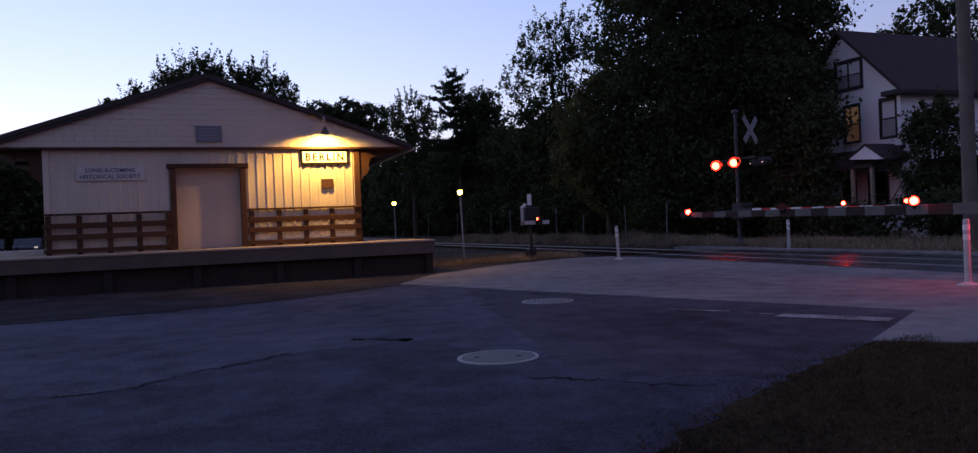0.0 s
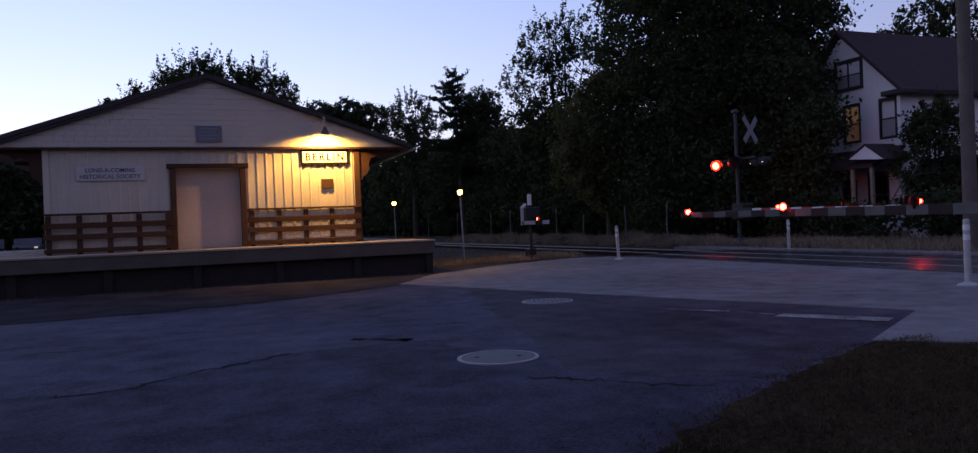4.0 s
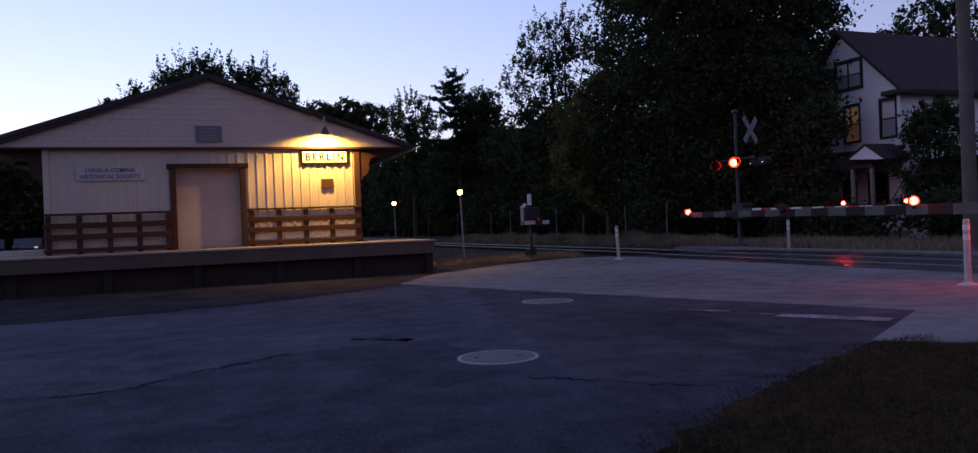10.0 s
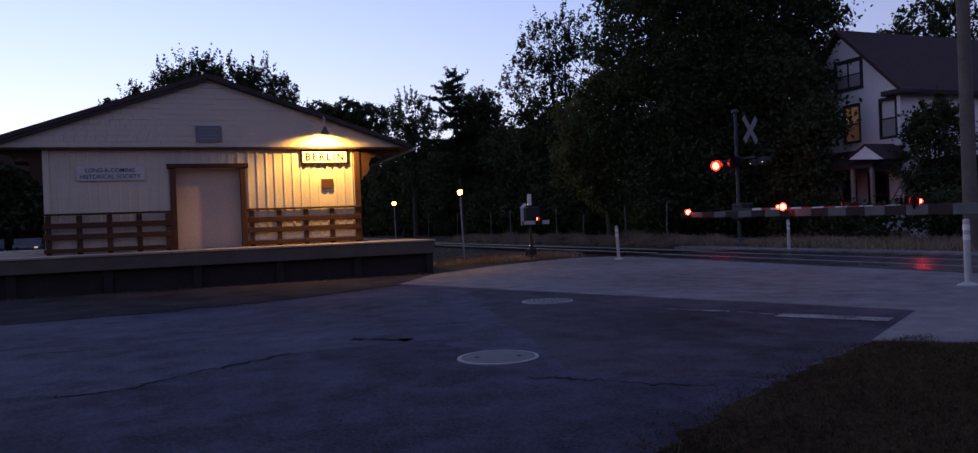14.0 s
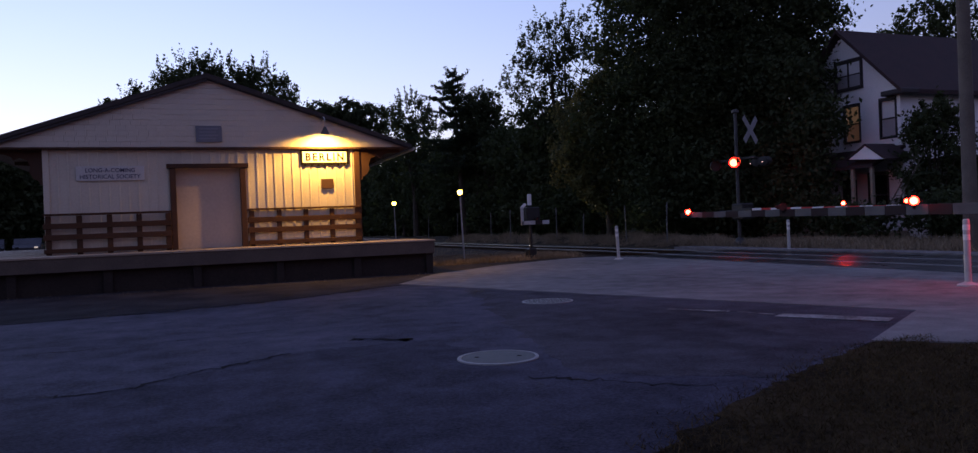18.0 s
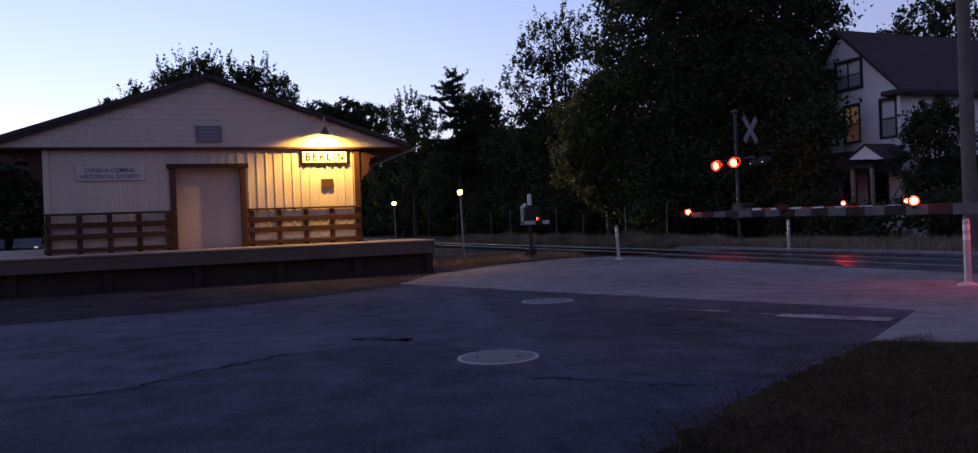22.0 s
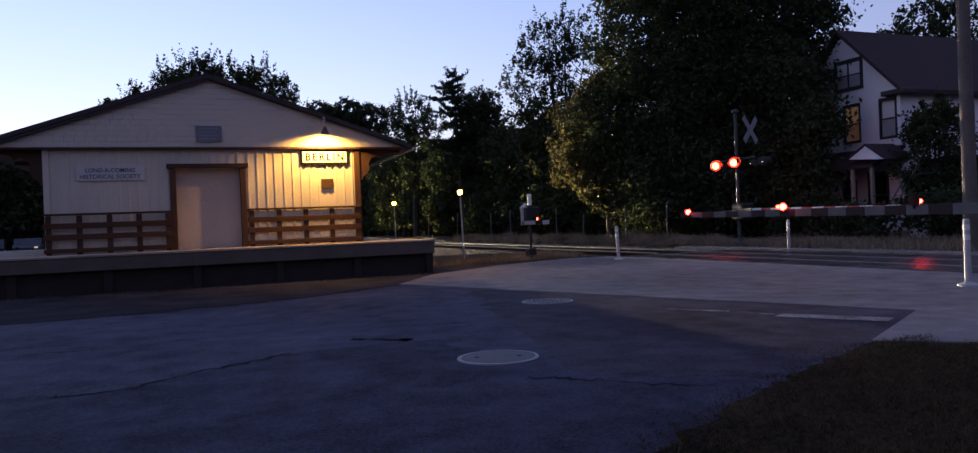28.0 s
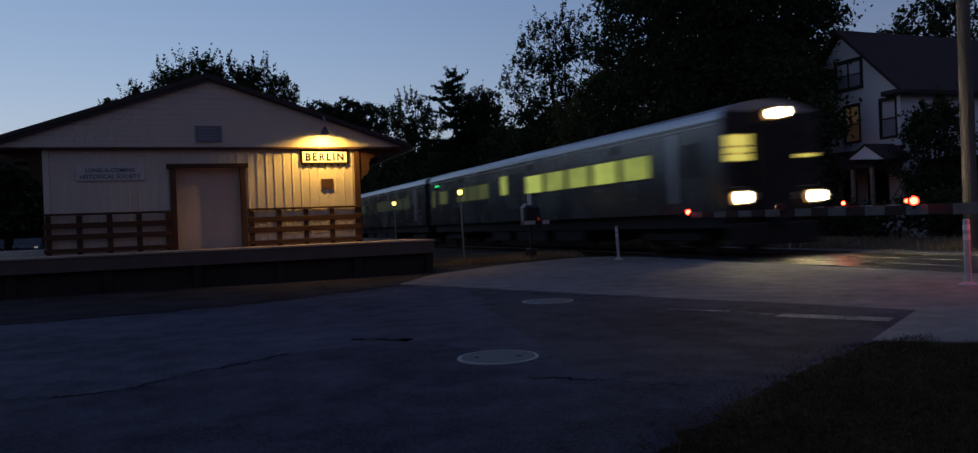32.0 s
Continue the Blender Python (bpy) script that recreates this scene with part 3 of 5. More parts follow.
part("frieze_board", box(B(), EL + 0.1, ER - 0.1, GY - 0.03, FY + 0.04, EZ - 0.035, EZ + 0.02, 0.006), M_BROWN, station, "dark brown board under the gable")
# roof slabs with overhang
for s, xe in ((-1, EL - 0.05), (1, ER + 0.05)):
    dx, dz = xe - AX, (EZ - 0.02) - AZ
    nrm = Vector((-dz, dx)).normalized() * (1 if dx > 0 else -1)
    o = [(AX, AZ), (xe, EZ - 0.02), (xe + nrm.x * 0.10, EZ - 0.02 + nrm.y * 0.10), (AX, AZ + 0.115)]
    part("roof_slope", prism(B(), o, GY - 0.14, BACK + 0.4), M_ROOF, station, "dark asphalt shingle roof")
    lip = 0.075 if s < 0 else 0.03
    o2 = [(AX, AZ - lip), (xe, EZ - 0.02 - lip), (xe, EZ - 0.025), (AX, AZ - 0.005)]
    part("rake_board", prism(B(), o2, GY - 0.12, GY - 0.09), M_TRIMDARK, station, "dark rake board")
for xa, xb in ((EL, WL - 0.01), (WR + 0.01, ER)):
    part("soffit", box(B(), xa, xb, GY - 0.2, BACK, EZ - 0.03, EZ - 0.005), M_BROWN, station)
part("gutter", prism(B(), [(ER - 0.02, EZ - 0.10), (ER + 0.08, EZ - 0.10), (ER + 0.10, EZ - 0.01), (ER + 0.085, EZ - 0.01), (ER + 0.07, EZ - 0.085), (ER - 0.02, EZ - 0.085)], GY - 0.28, BACK + 0.4), M_GALV, station, "pale metal gutter along the eave")


def bracket(x, y, s):
    """Curved eave bracket reaching s times outward from the wall."""
    o = [(0, 0), (1.1, 0), (1.1, -0.08), (0.75, -0.10), (0.62, -0.16), (0.58, -0.24), (0.45, -0.18), (0.3, -0.24), (0.24, -0.4), (0.27, -0.52), (0.18, -0.66), (0.08, -0.72), (0.06, -0.8), (0, -0.8)]
    o = [(x + s * a, EZ - 0.035 + b) for a, b in o]
    part("eave_bracket", prism(B(), o, y, y + 0.09), M_BROWN, station, "curved brown timber bracket")


for k in range(6):
    bracket(WR + 0.03, FY - 0.02 + k * 3.0, 1)
    bracket(WL - 0.03, FY - 0.02 + k * 3.0, -1)

# freight door
part("door", box(B(), DL + 0.001, DR - 0.001, FY + 0.152, FY + 0.21, BZ + 0.001, DT + 0.05), M_DOOR, station, "pale flat sliding freight door")
for x0, x1 in ((DL - 0.13, DL + 0.004), (DR - 0.004, DR + 0.13)):
    part("door_jamb", box(B(), x0, x1, FY - 0.09, FY + 0.15, BZ, DT + 0.0, 0.008), M_BROWN, station, "brown door jamb")
part("door_head", box(B(), DL - 0.2, DR + 0.2, FY - 0.11, FY + 0.03, DT + 0.002, DT + 0.11, 0.008), M_BROWN, station, "brown timber door head")


# rails of the pallet-like barrier along the wall
def barrier(x0, x1, label, out):
    t = thing("wooden_railing", label, "railing", group="railings on the platform")
    n = 4
    for k in range(n + 1):
        x = x0 + (x1 - x0) * k / n
        part("upright", box(B(), x - 0.06, x + 0.06, FY - out + 0.028, FY - out + 0.070, BZ, BZ + 0.90, 0.008), M_RAILING, t)
    for z, h in ((0.04, 0.10), (0.34, 0.13), (0.60, 0.13)):
        part("rail_board", box(B(), x0 - 0.1, x1 + 0.08, FY - out, FY - out + 0.027, BZ + z, BZ + z + h, 0.008), M_RAILING, t)
    part("top_board", box(B(), x0 - 0.1, x1 + 0.08, FY - out - 0.007, FY - out + 0.070, BZ + 0.905, BZ + 0.955, 0.008), M_RAILING, t)


barrier(WL + 0.05, DL - 0.2, "brown board railing leaning along the shaded wall", 0.17)
barrier(DR + 0.24, WR - 0.08, "brown board railing along the lamplit wall", 0.09)


# signs
def framed_sign(name, x, z, w, h, label, frame_m, face_m):
    t = thing(name, label, "sign", pose(x, FY - 0.019, z))
    part("board", box(B(), -w / 2, w / 2, -0.03, 0.0, -h / 2, h / 2, 0.004), face_m, t)
    if frame_m:
        e = 0.055
        for a, b, c, d in ((-w / 2 - e, w / 2 + e, h / 2, h / 2 + e), (-w / 2 - e, w / 2 + e, -h / 2 - e, -h / 2), (-w / 2 - e, -w / 2, -h / 2, h / 2), (w / 2, w / 2 + e, -h / 2, h / 2)):
            part("frame_strip", box(B(), a, b, -0.045, 0.0, c, d, 0.012), frame_m, t)
    return t


berlin = framed_sign("station_sign", 3.32, 3.062, 1.14, 0.29, "white station name sign in a dark frame under the lamp", M_SIGNBLACK, M_SIGNWHITE)
ob = new("lettering", letters("BERLIN", 0.98, 0.20, gap=1.35, weight=0.028))
ob.data.materials.append(M_SIGNBLACK)
ob.parent, ob.location = berlin, (0, -0.033, 0)
tagged(ob, "black capital letters")
for k in range(7):
    part("frame_scallop", lathe(B(), [(0.0, -0.012), (0.035, -0.012), (0.035, 0.012), (0.0, 0.012)], 10, (-0.51 + k * 0.17, -0.03, -0.205), "y"), M_SIGNBLACK, berlin)
soc = framed_sign("society_sign", -1.72, 2.70, 1.46, 0.34, "white wooden sign with faded blue lettering", None, M_SIGNOLD)
for txt, w, z in (("LONG-A-COMING", 1.06, 0.075), ("HISTORICAL SOCIETY", 1.30, -0.075)):
    ob = new("lettering", letters(txt, w, 0.10))
    ob.data.materials.append(M_SIGNBLUE)
    ob.parent, ob.location = soc, (0, -0.034, z)
plq = thing("wall_plaque", "weathered grey-blue plaque with illegible lines on the gable", "plaque", pose(0.5, GY - 0.035, 3.63))
part("board", box(B(), -0.30, 0.30, -0.02, 0.0, -0.20, 0.20, 0.006), M_PLAQUE, plq)
for k in range(4):
    part("text_bar", box(B(), -0.22, 0.22 - 0.05 * (k % 2), -0.024, -0.0202, 0.11 - k * 0.08, 0.145 - k * 0.08), M_PLAQUETEXT, plq)
bx = thing("notice_box", "small dark brown notice board on the lit wall", "notice board", pose(3.36, FY - 0.038, 2.37))
part("board", box(B(), -0.16, 0.16, -0.014, 0, -0.12, 0.12, 0.004), M_BROWN, bx)
part("shelf", box(B(), -0.12, 0.12, -0.018, 0.0, -0.135, -0.121), M_BROWN, bx)

# gooseneck lamp
LX, LZ, LY = 3.26, 3.655, GY - 0.50
gl = thing("gooseneck_lamp", "metal gooseneck wall lamp with a cone shade, lit warm yellow", "wall lamp")
bm = B()
pts = [(LX, GY + 0.0, LZ + 0.30), (LX, GY - 0.08, LZ + 0.36), (LX, GY - 0.24, LZ + 0.40), (LX, GY - 0.38, LZ + 0.38), (LX, GY - 0.47, LZ + 0.32), (LX, LY, LZ + 0.24), (LX, LY, LZ + 0.09)]
for a, b in zip(pts, pts[1:]):
    tube(bm, a, b, 0.011)
part("arm", bm, M_GALV, gl)
part("mount", lathe(B(), [(0.05, -0.02), (0.05, 0.02), (0.0, 0.03)], 14, (LX, GY - 0.01, LZ + 0.30), "y"), M_GALV, gl)
TILT = pose(LX, LY, LZ, 14, 0, 0)   # the shade faces down, a little back at the wall
part("shade", lathe(B(), [(0.025, 0.12), (0.040, 0.09), (0.112, -0.056), (0.109, -0.056), (0.032, 0.076), (0.0, 0.078)], 22), M_SHADE, gl, "grey metal cone shade", TILT)
part("shade_lining", lathe(B(), [(0.108, -0.055), (0.031, 0.074), (0.0, 0.076)], 22, caps=False), M_WHITE, gl, "white enamel lining", TILT)
part("bulb", lathe(B(), [(0.0, 0.050), (0.018, 0.044), (0.022, 0.032), (0.016, 0.024), (0.0, 0.020)], 14), M_BULB, gl, "glowing bulb", TILT, smooth=True)
lampd = bpy.data.lights.new("station_lamp_light", "POINT")
lampd.energy, lampd.color, lampd.shadow_soft_size = 540, (1.0, 0.52, 0.09), 0.03
lo = new("station_lamp_light", lampd)
lo.location = TILT @ Vector((0, 0, -0.006))

# loading platform
plat = thing("loading_platform", "weathered timber loading platform round the station", "platform", kind="structure")
PF, PR, PL = 18.25, 5.62, -16.0
# under-wall and posts are coloured near black for the shade beneath the deck
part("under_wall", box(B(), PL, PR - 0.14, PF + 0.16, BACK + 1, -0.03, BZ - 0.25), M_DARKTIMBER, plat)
part("fascia", box(B(), PL, PR, PF, PF + 0.06, BZ - 0.34, BZ - 0.045, 0.008), M_FASCIA, plat, "dark timber edge beam")
part("fascia", box(B(), PR - 0.06, PR, PF + 0.062, BACK + 1, BZ - 0.34, BZ - 0.045, 0.008), M_FASCIA, plat, "dark timber edge beam")
n = int((PR - PL) / 1.8)
for k in range(n + 1):
    x = PR - 0.12 - k * 1.8
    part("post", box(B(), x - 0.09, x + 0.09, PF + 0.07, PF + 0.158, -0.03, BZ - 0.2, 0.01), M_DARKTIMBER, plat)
dk = part("deck_board", box(B(), -1.0, 1.0, -0.07, 0.07, -0.042, 0, 0.004), M_DECK, plat, at=pose(PR - 0.98, PF + 0.05, BZ))
for r in range(13):
    for c in range(11):
        if r == 0 and c == 0:
            continue
        again(dk, plat, pose(PR - 0.98 - 2.004 * c, PF + 0.05 + r * 0.146, BZ + random.uniform(-0.003, 0.002)))
dk2 = part("deck_board", box(B(), -0.68, 0.68, -0.07, 0.07, -0.042, 0, 0.004), M_DECK, plat, at=pose(PR - 0.66, FY + 0.02, BZ))
for r in range(1, 100):
    again(dk2, plat, pose(PR - 0.66, FY + 0.02 + r * 0.146, BZ + random.uniform(-0.003, 0.002)))


dk3 = part("deck_board", box(B(), -2.1, 2.1, -0.07, 0.07, -0.042, 0, 0.004), M_DECK, plat, at=pose(WL - 2.12, FY + 0.02, BZ))
for r in range(1, 115):
    again(dk3, plat, pose(WL - 2.12, FY + 0.02 + r * 0.146, BZ + random.uniform(-0.003, 0.002)))


# ================= lamps on posts =================
def path_lamp(x, y, h, lean):
    t = thing("post_lamp", "thin steel lamp post with a glowing yellow globe", "lamp post", pose(x, y, -0.02, 0, lean, 0), "lamp posts by the platform")
    part("pole", tube(B(), (0, 0, 0), (0, 0, h - 0.1), 0.028, 0.023), M_GALV, t)
    part("base", lathe(B(), [(0.10, 0), (0.10, 0.05), (0.06, 0.09), (0.045, 0.10)], 14), M_STEELDARK, t)
    part("collar", lathe(B(), [(0.04, h - 0.13), (0.08, h - 0.11), (0.08, h - 0.09), (0.0, h - 0.08)], 14), M_STEELDARK, t)
    part("globe", lathe(B(), [(0.08 * math.sin(math.pi * q / 10), h - 0.08 * math.cos(math.pi * q / 10)) for q in range(11)], 20), M_YELLOW, t, "glowing yellow globe", smooth=True)
    part("cap", lathe(B(), [(0.06, h + 0.062), (0.045, h + 0.085), (0.0, h + 0.095)], 14), M_STEELDARK, t)


path_lamp(7.7, 22.0, 2.16, -1.5)
path_lamp(7.7, 30.2, 2.14, -1.0)


# ================= crossing signals =================
FLASHERS = []     # (turning lamp face, which of the two phases, seconds of afterglow)


def flash_lamp(parent, at, r, phase, hood=True, after=None, on=None, core=None):
    """A round red lamp at a pose whose +y looks out. Its glowing face turns on an upright axle."""
    body = part("lamp_housing", lathe(B(), [(0.0, -r * 1.2), (r * 0.9, -r * 1.1), (r * 1.12, 0.0), (r * 1.12, r * 0.9), (r * 1.04, r * 0.9), (r * 1.04, -r * 1.0), (0.0, -r * 1.0)], 20, axis="y"), M_STEELDARK, parent, at=at)
    if hood:
        bm = B()
        seg = 12
        ra, rb = [], []
        for k in range(seg + 1):
            a = math.pi * (-0.08 + 1.16 * k / seg)
            for lst, y in ((ra, r * 0.85), (rb, r * 1.75)):
                lst.append([bm.verts.new((math.cos(a) * q, y, math.sin(a) * q)) for q in (r * 1.12, r * 1.17)])
        for k in range(seg):
            for j in (0, 1):
                bm.faces.new((ra[k][j], ra[k + 1][j], rb[k + 1][j], rb[k][j]))
            bm.faces.new((rb[k][0], rb[k + 1][0], rb[k + 1][1], rb[k][1]))
        part("visor", bm, M_STEELDARK, body)
    face = part("lamp_face", lathe(B(), [(0.0, r * 0.12), (r * 0.72, r * 0.09), (r * 1.03, 0.0), (1.03 * r, -0.004), (0.0, -0.004)], 20, axis="y"), on or M_REDON, body, "red lamp face", at=pose(0, r * 0.05, 0))
    face.data.materials.append(M_REDOFF)
    face.data.materials.append(core or M_REDHOT)
    for p in face.data.polygons:
        if p.center.y < 0.0:
            p.material_index = 1
        elif math.hypot(p.center.x, p.center.z) < r * 0.55:
            p.material_index = 2
    if phase is not None:
        FLASHERS.append((face, phase, after if after is not None else 0.21 if hood else 0.0))
    return body


def gate_arm(parent, length, z, sgn, h0, h1, rise=0.0, y0=0.6, bands=None):
    """Striped arm along y, sgn times, in bands of red and white; lies at x = 0."""
    n = int((length - y0) / 0.42)
    for k in range(n):
        a, b = y0 + (length - y0) * k / n, y0 + (length - y0) * (k + 1) / n
        h = h0 + (h1 - h0) * (k + 0.5) / n
        za = z + rise * a / length
        ya, yb = sorted((sgn * a, sgn * b))
        part("arm_band", box(B(), -0.02, 0.02, ya + 0.001, yb - 0.001, za - h / 2, za + h / 2, 0.004), (bands or (M_WHITE, M_RED))[k % 2], parent)


def signal_mast(x, y, h, label, lamp_z):
    t = thing("crossing_signal", label, "railway signal", pose(x, y, 0), "crossing signals")
    part("base", lathe(B(), [(0.22, 0.0), (0.22, 0.12), (0.12, 0.30), (0.07, 0.34)], 14), M_SILVER, t)
    part("mast", tube(B(), (0, 0, 0.3), (0, 0, h), 0.058), M_SILVER, t, "silver painted steel mast")
    part("cap", lathe(B(), [(0.066, h), (0.066, h + 0.04), (0.0, h + 0.07)], 14), M_SILVER, t)
    part("cross_arm", box(B(), -0.05, 0.05, -0.95, 0.95, lamp_z + 0.10, lamp_z + 0.17, 0.008), M_STEELDARK, t)
    part("junction_box", box(B(), -0.09, 0.09, -0.12, 0.12, lamp_z - 0.02, lamp_z + 0.24, 0.02), M_STEELDARK, t)
    return t


def crossbuck(t, y, z, yaw, s=1.0):
    for k, rz in enumerate((45, -45)):
        part("crossbuck_blade", box(B(), -0.62 * s, 0.62 * s, -0.012, 0.0, -0.115 * s, 0.115 * s, 0.004), M_BUCK, t, "dull white crossbuck blade",
                  at=pose(0.0, y, z) @ pose(0, 0, 0, 0, 0, yaw) @ pose(0, -0.075 - 0.014 * k, 0, 0, rz, 0))


# far signal
FX, FYS = 17.55, 21.45
far = signal_mast(FX, FYS, 4.55, "silver crossing signal mast with red flashers and crossbuck", 2.88)
crossbuck(far, -0.62, 3.95, 20, 0.92)
flash_lamp(far, pose(-0.16, 0.95, 2.87, 0, 0, 150), 0.17, 1)
flash_lamp(far, pose(-0.16, -0.02, 2.90, 0, 0, 150), 0.17, 0)
for y, z in ((-0.75, 2.86), (-1.1, 2.86)):
    flash_lamp(far, pose(0.22, y, z, 0, 0, -60), 0.15, None)
for y, z in ((-0.62, 2.82), (-1.19, 2.83)):
    part("peep_light", lathe(B(), [(0.0, -0.012), (0.010, -0.008), (0.012, 0.0), (0.010, 0.008), (0.0, 0.012)], 8, (0.05, y, z)), M_PEEP, far, "pinpoint side light")
part("bell", lathe(B(), [(0.13, 0), (0.12, 0.08), (0.05, 0.12), (0, 0.12)], 14, (0, 0, 4.62)), M_SILVER, far)
part("gate_mechanism", box(B(), -0.24, 0.24, -0.5, 0.1, 0.95, 1.5, 0.04), M_STEELDARK, far, "dark gate motor case")
part("counterweight", box(B(), -0.3, -0.25, -0.1, 0.75, 1.05, 1.28, 0.02), M_STEELDARK, far)
fgate = thing("crossing_gate", "lowered red and white striped gate arm across the far lane", "crossing gate", pose(17.25, 20.9, 0), "crossing gates")
gate_arm(fgate, 10.5, 1.245, -1, 0.15, 0.12, -0.17, 0.5)
part("arm_root", box(B(), -0.04, 0.04, -0.5, 0.5, 1.15, 1.33, 0.01), M_STEELDARK, fgate)
for y, z, ph in ((-4.3, 1.33, 0), (-6.75, 1.29, 1)):
    part("lamp_bracket", box(B(), -0.02, 0.02, y - 0.03, y + 0.03, z - 0.13, z - 0.05), M_STEELDARK, fgate)
    flash_lamp(fgate, pose(-0.03, y, z, 0, 0, 140), 0.06, ph, False, None, M_GATEON, M_GATEHOT)

# near gate, whose mast stands past the edge of the view
NX, NY = 11.3, 5.2
near = signal_mast(NX + 0.35, NY + 0.6, 4.5, "silver crossing signal mast beside the near lane", 2.1)
crossbuck(near, 0.0, 3.7, 90, 0.9)
flash_lamp(near, pose(-0.2, 0.85, 1.55, -12, 0, 48), 0.17, 0, False, 0.02, M_REDBEAM, M_REDBEAMHOT)
flash_lamp(near, pose(-0.2, -0.85, 2.0, 0, 0, 90), 0.17, 1)
part("gate_mechanism", box(B(), -0.24, 0.24, -0.1, 0.5, 0.75, 1.35, 0.04), M_SILVER, near, "silver gate motor case")
ngate = thing("crossing_gate", "lowered striped gate arm across the near lane, lamps along it", "crossing gate", pose(NX, NY, 0), "crossing gates")
# bands darkened in colour, as the side turned from the sunset
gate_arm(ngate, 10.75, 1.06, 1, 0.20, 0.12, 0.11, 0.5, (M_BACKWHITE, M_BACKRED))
part("arm_root", box(B(), -0.05, 0.05, -0.4, 0.5, 0.95, 1.17, 0.01), M_STEELDARK, ngate)
for y, z, ph, r in ((10.42, 1.24, None, 0.065), (7.22, 1.255, 1, 0.075), (4.18, 1.25, 0, 0.075)):
    part("lamp_bracket", box(B(), -0.02, 0.02, y - 0.03, y + 0.03, z - 0.14, z - 0.06), M_STEELDARK, ngate)
    flash_lamp(ngate, pose(-0.03, y, z, 0, 0, 140), r, ph, False, None, M_GATEON, M_GATEHOT)
    if ph is not None:
        flash_lamp(ngate, pose(-0.03, y + 0.14, z + 0.005, 0, 0, 140), r * 0.6, ph, False)

# small gate by the path
pg = thing("pedestrian_gate", "short post gate with a white angled arm and a red lamp", "crossing gate", pose(9.87, 21.85, 0))
part("post", tube(B(), (0, 0, 0), (0, 0, 1.7), 0.05), M_STEELDARK, pg)
part("post_top", tube(B(), (0, 0, 1.68), (0, 0, 2.02), 0.065), M_WHITE, pg, "white post top")
part("base", box(B(), -0.14, 0.14, -0.14, 0.14, -0.03, 0.34, 0.04), M_STEELDARK, pg)
part("motor_case", box(B(), -0.14, 0.32, -0.08, 0.14, 1.20, 1.62, 0.03), M_STEELDARK, pg)
part("angled_arm", box(B(), -0.36, -0.27, -0.14, -0.09, 1.07, 1.62, 0.01), M_POST, pg, "white upright of the arm")
part("angled_arm", prism(B(), [(-0.38, 1.60), (-0.22, 1.74), (-0.16, 1.70), (-0.30, 1.56)], -0.14, -0.09), M_WHITE, pg)
for k in range(4):
    part("arm_band", box(B(), -0.36 + k * 0.24, -0.121 + k * 0.24, -0.14, -0.09, 1.07, 1.19, 0.006), M_POST if k != 2 else M_BACKRED, pg)
flash_lamp(pg, pose(0.16, -0.16, 1.25, 0, 0, 180 + 20), 0.05, 1, False, 0.21)


def delineator(x, y, h, label, lean=0.0):
    t = thing("delineator_post", label, "bollard", pose(x, y, 0.0, 0, lean, 0), "delineator posts")
    part("base", lathe(B(), [(0.14, 0.0), (0.14, 0.02), (0.06, 0.05), (0.045, 0.06)], 16), M_POST, t)
    part("tube_post", lathe(B(), [(0.045, 0.04), (0.042, h - 0.02), (0.03, h), (0.0, h)], 14), M_POST, t)
    for z in (h - 0.30, h - 0.16):
        part("reflective_band", lathe(B(), [(0.0445, z), (0.0455, z + 0.005), (0.0455, z + 0.075), (0.0445, z + 0.08)], 14), M_WHITE, t, "silver reflective band")


delineator(11.16, 18.77, 0.95, "white plastic delineator post beside the crossing, leaning slightly", -2.5)
delineator(16.6, 18.1, 0.92, "white plastic delineator post on the far kerb")
delineator(10.24, 7.69, 0.95, "white plastic delineator post at the road edge, lit red")

# utility pole
up = thing("utility_pole", "tall weathered wooden utility pole beyond the tracks", "utility pole", pose(17.75, 13.2, 0))
part("pole", tube(B(), (0, 0, -0.03), (0, 0, 10.5), 0.17, 0.13, 16), M_WOODPOLE, up)
part("cross_arm", box(B(), -1.2, 1.2, -0.06, 0.06, 9.6, 9.72, 0.01), M_WOODPOLE, up)

# trackside stakes
for k, (x, y, h) in enumerate(((17.8, 42.3, 2.0), (17.9, 45.8, 1.9), (17.8, 36.1, 1.9), (17.8, 29.2, 1.75), (17.7, 26.0, 1.75), (17.8, 52.2, 2.0), (18.0, 60.0, 1.9), (17.9, 33.4, 1.5))):
    t = thing("fence_stake", "thin pale stake of a trackside fence", "fence post", pose(x, y, -0.03, random.uniform(-3, 3), random.uniform(-3, 3), 0), "fence stakes")
    part("shaft", tube(B(), (0, 0, 0), (0, 0, h), 0.028, 0.022, 8), M_STAKE, t)
    part("top_band", tube(B(), (0, 0, h - 0.3), (0, 0, h - 0.08), 0.031, 0.031, 8), M_STAKE, t)

# ================= house =================
HX, HY0, HY1, HXB = 24.2, 20.55, 25.6, 36.0
HEZ, HAZ, HM = 5.55, 8.05, 23.06
house = thing("house", "white clapboard house with a dark red gabled roof and porch", "house")


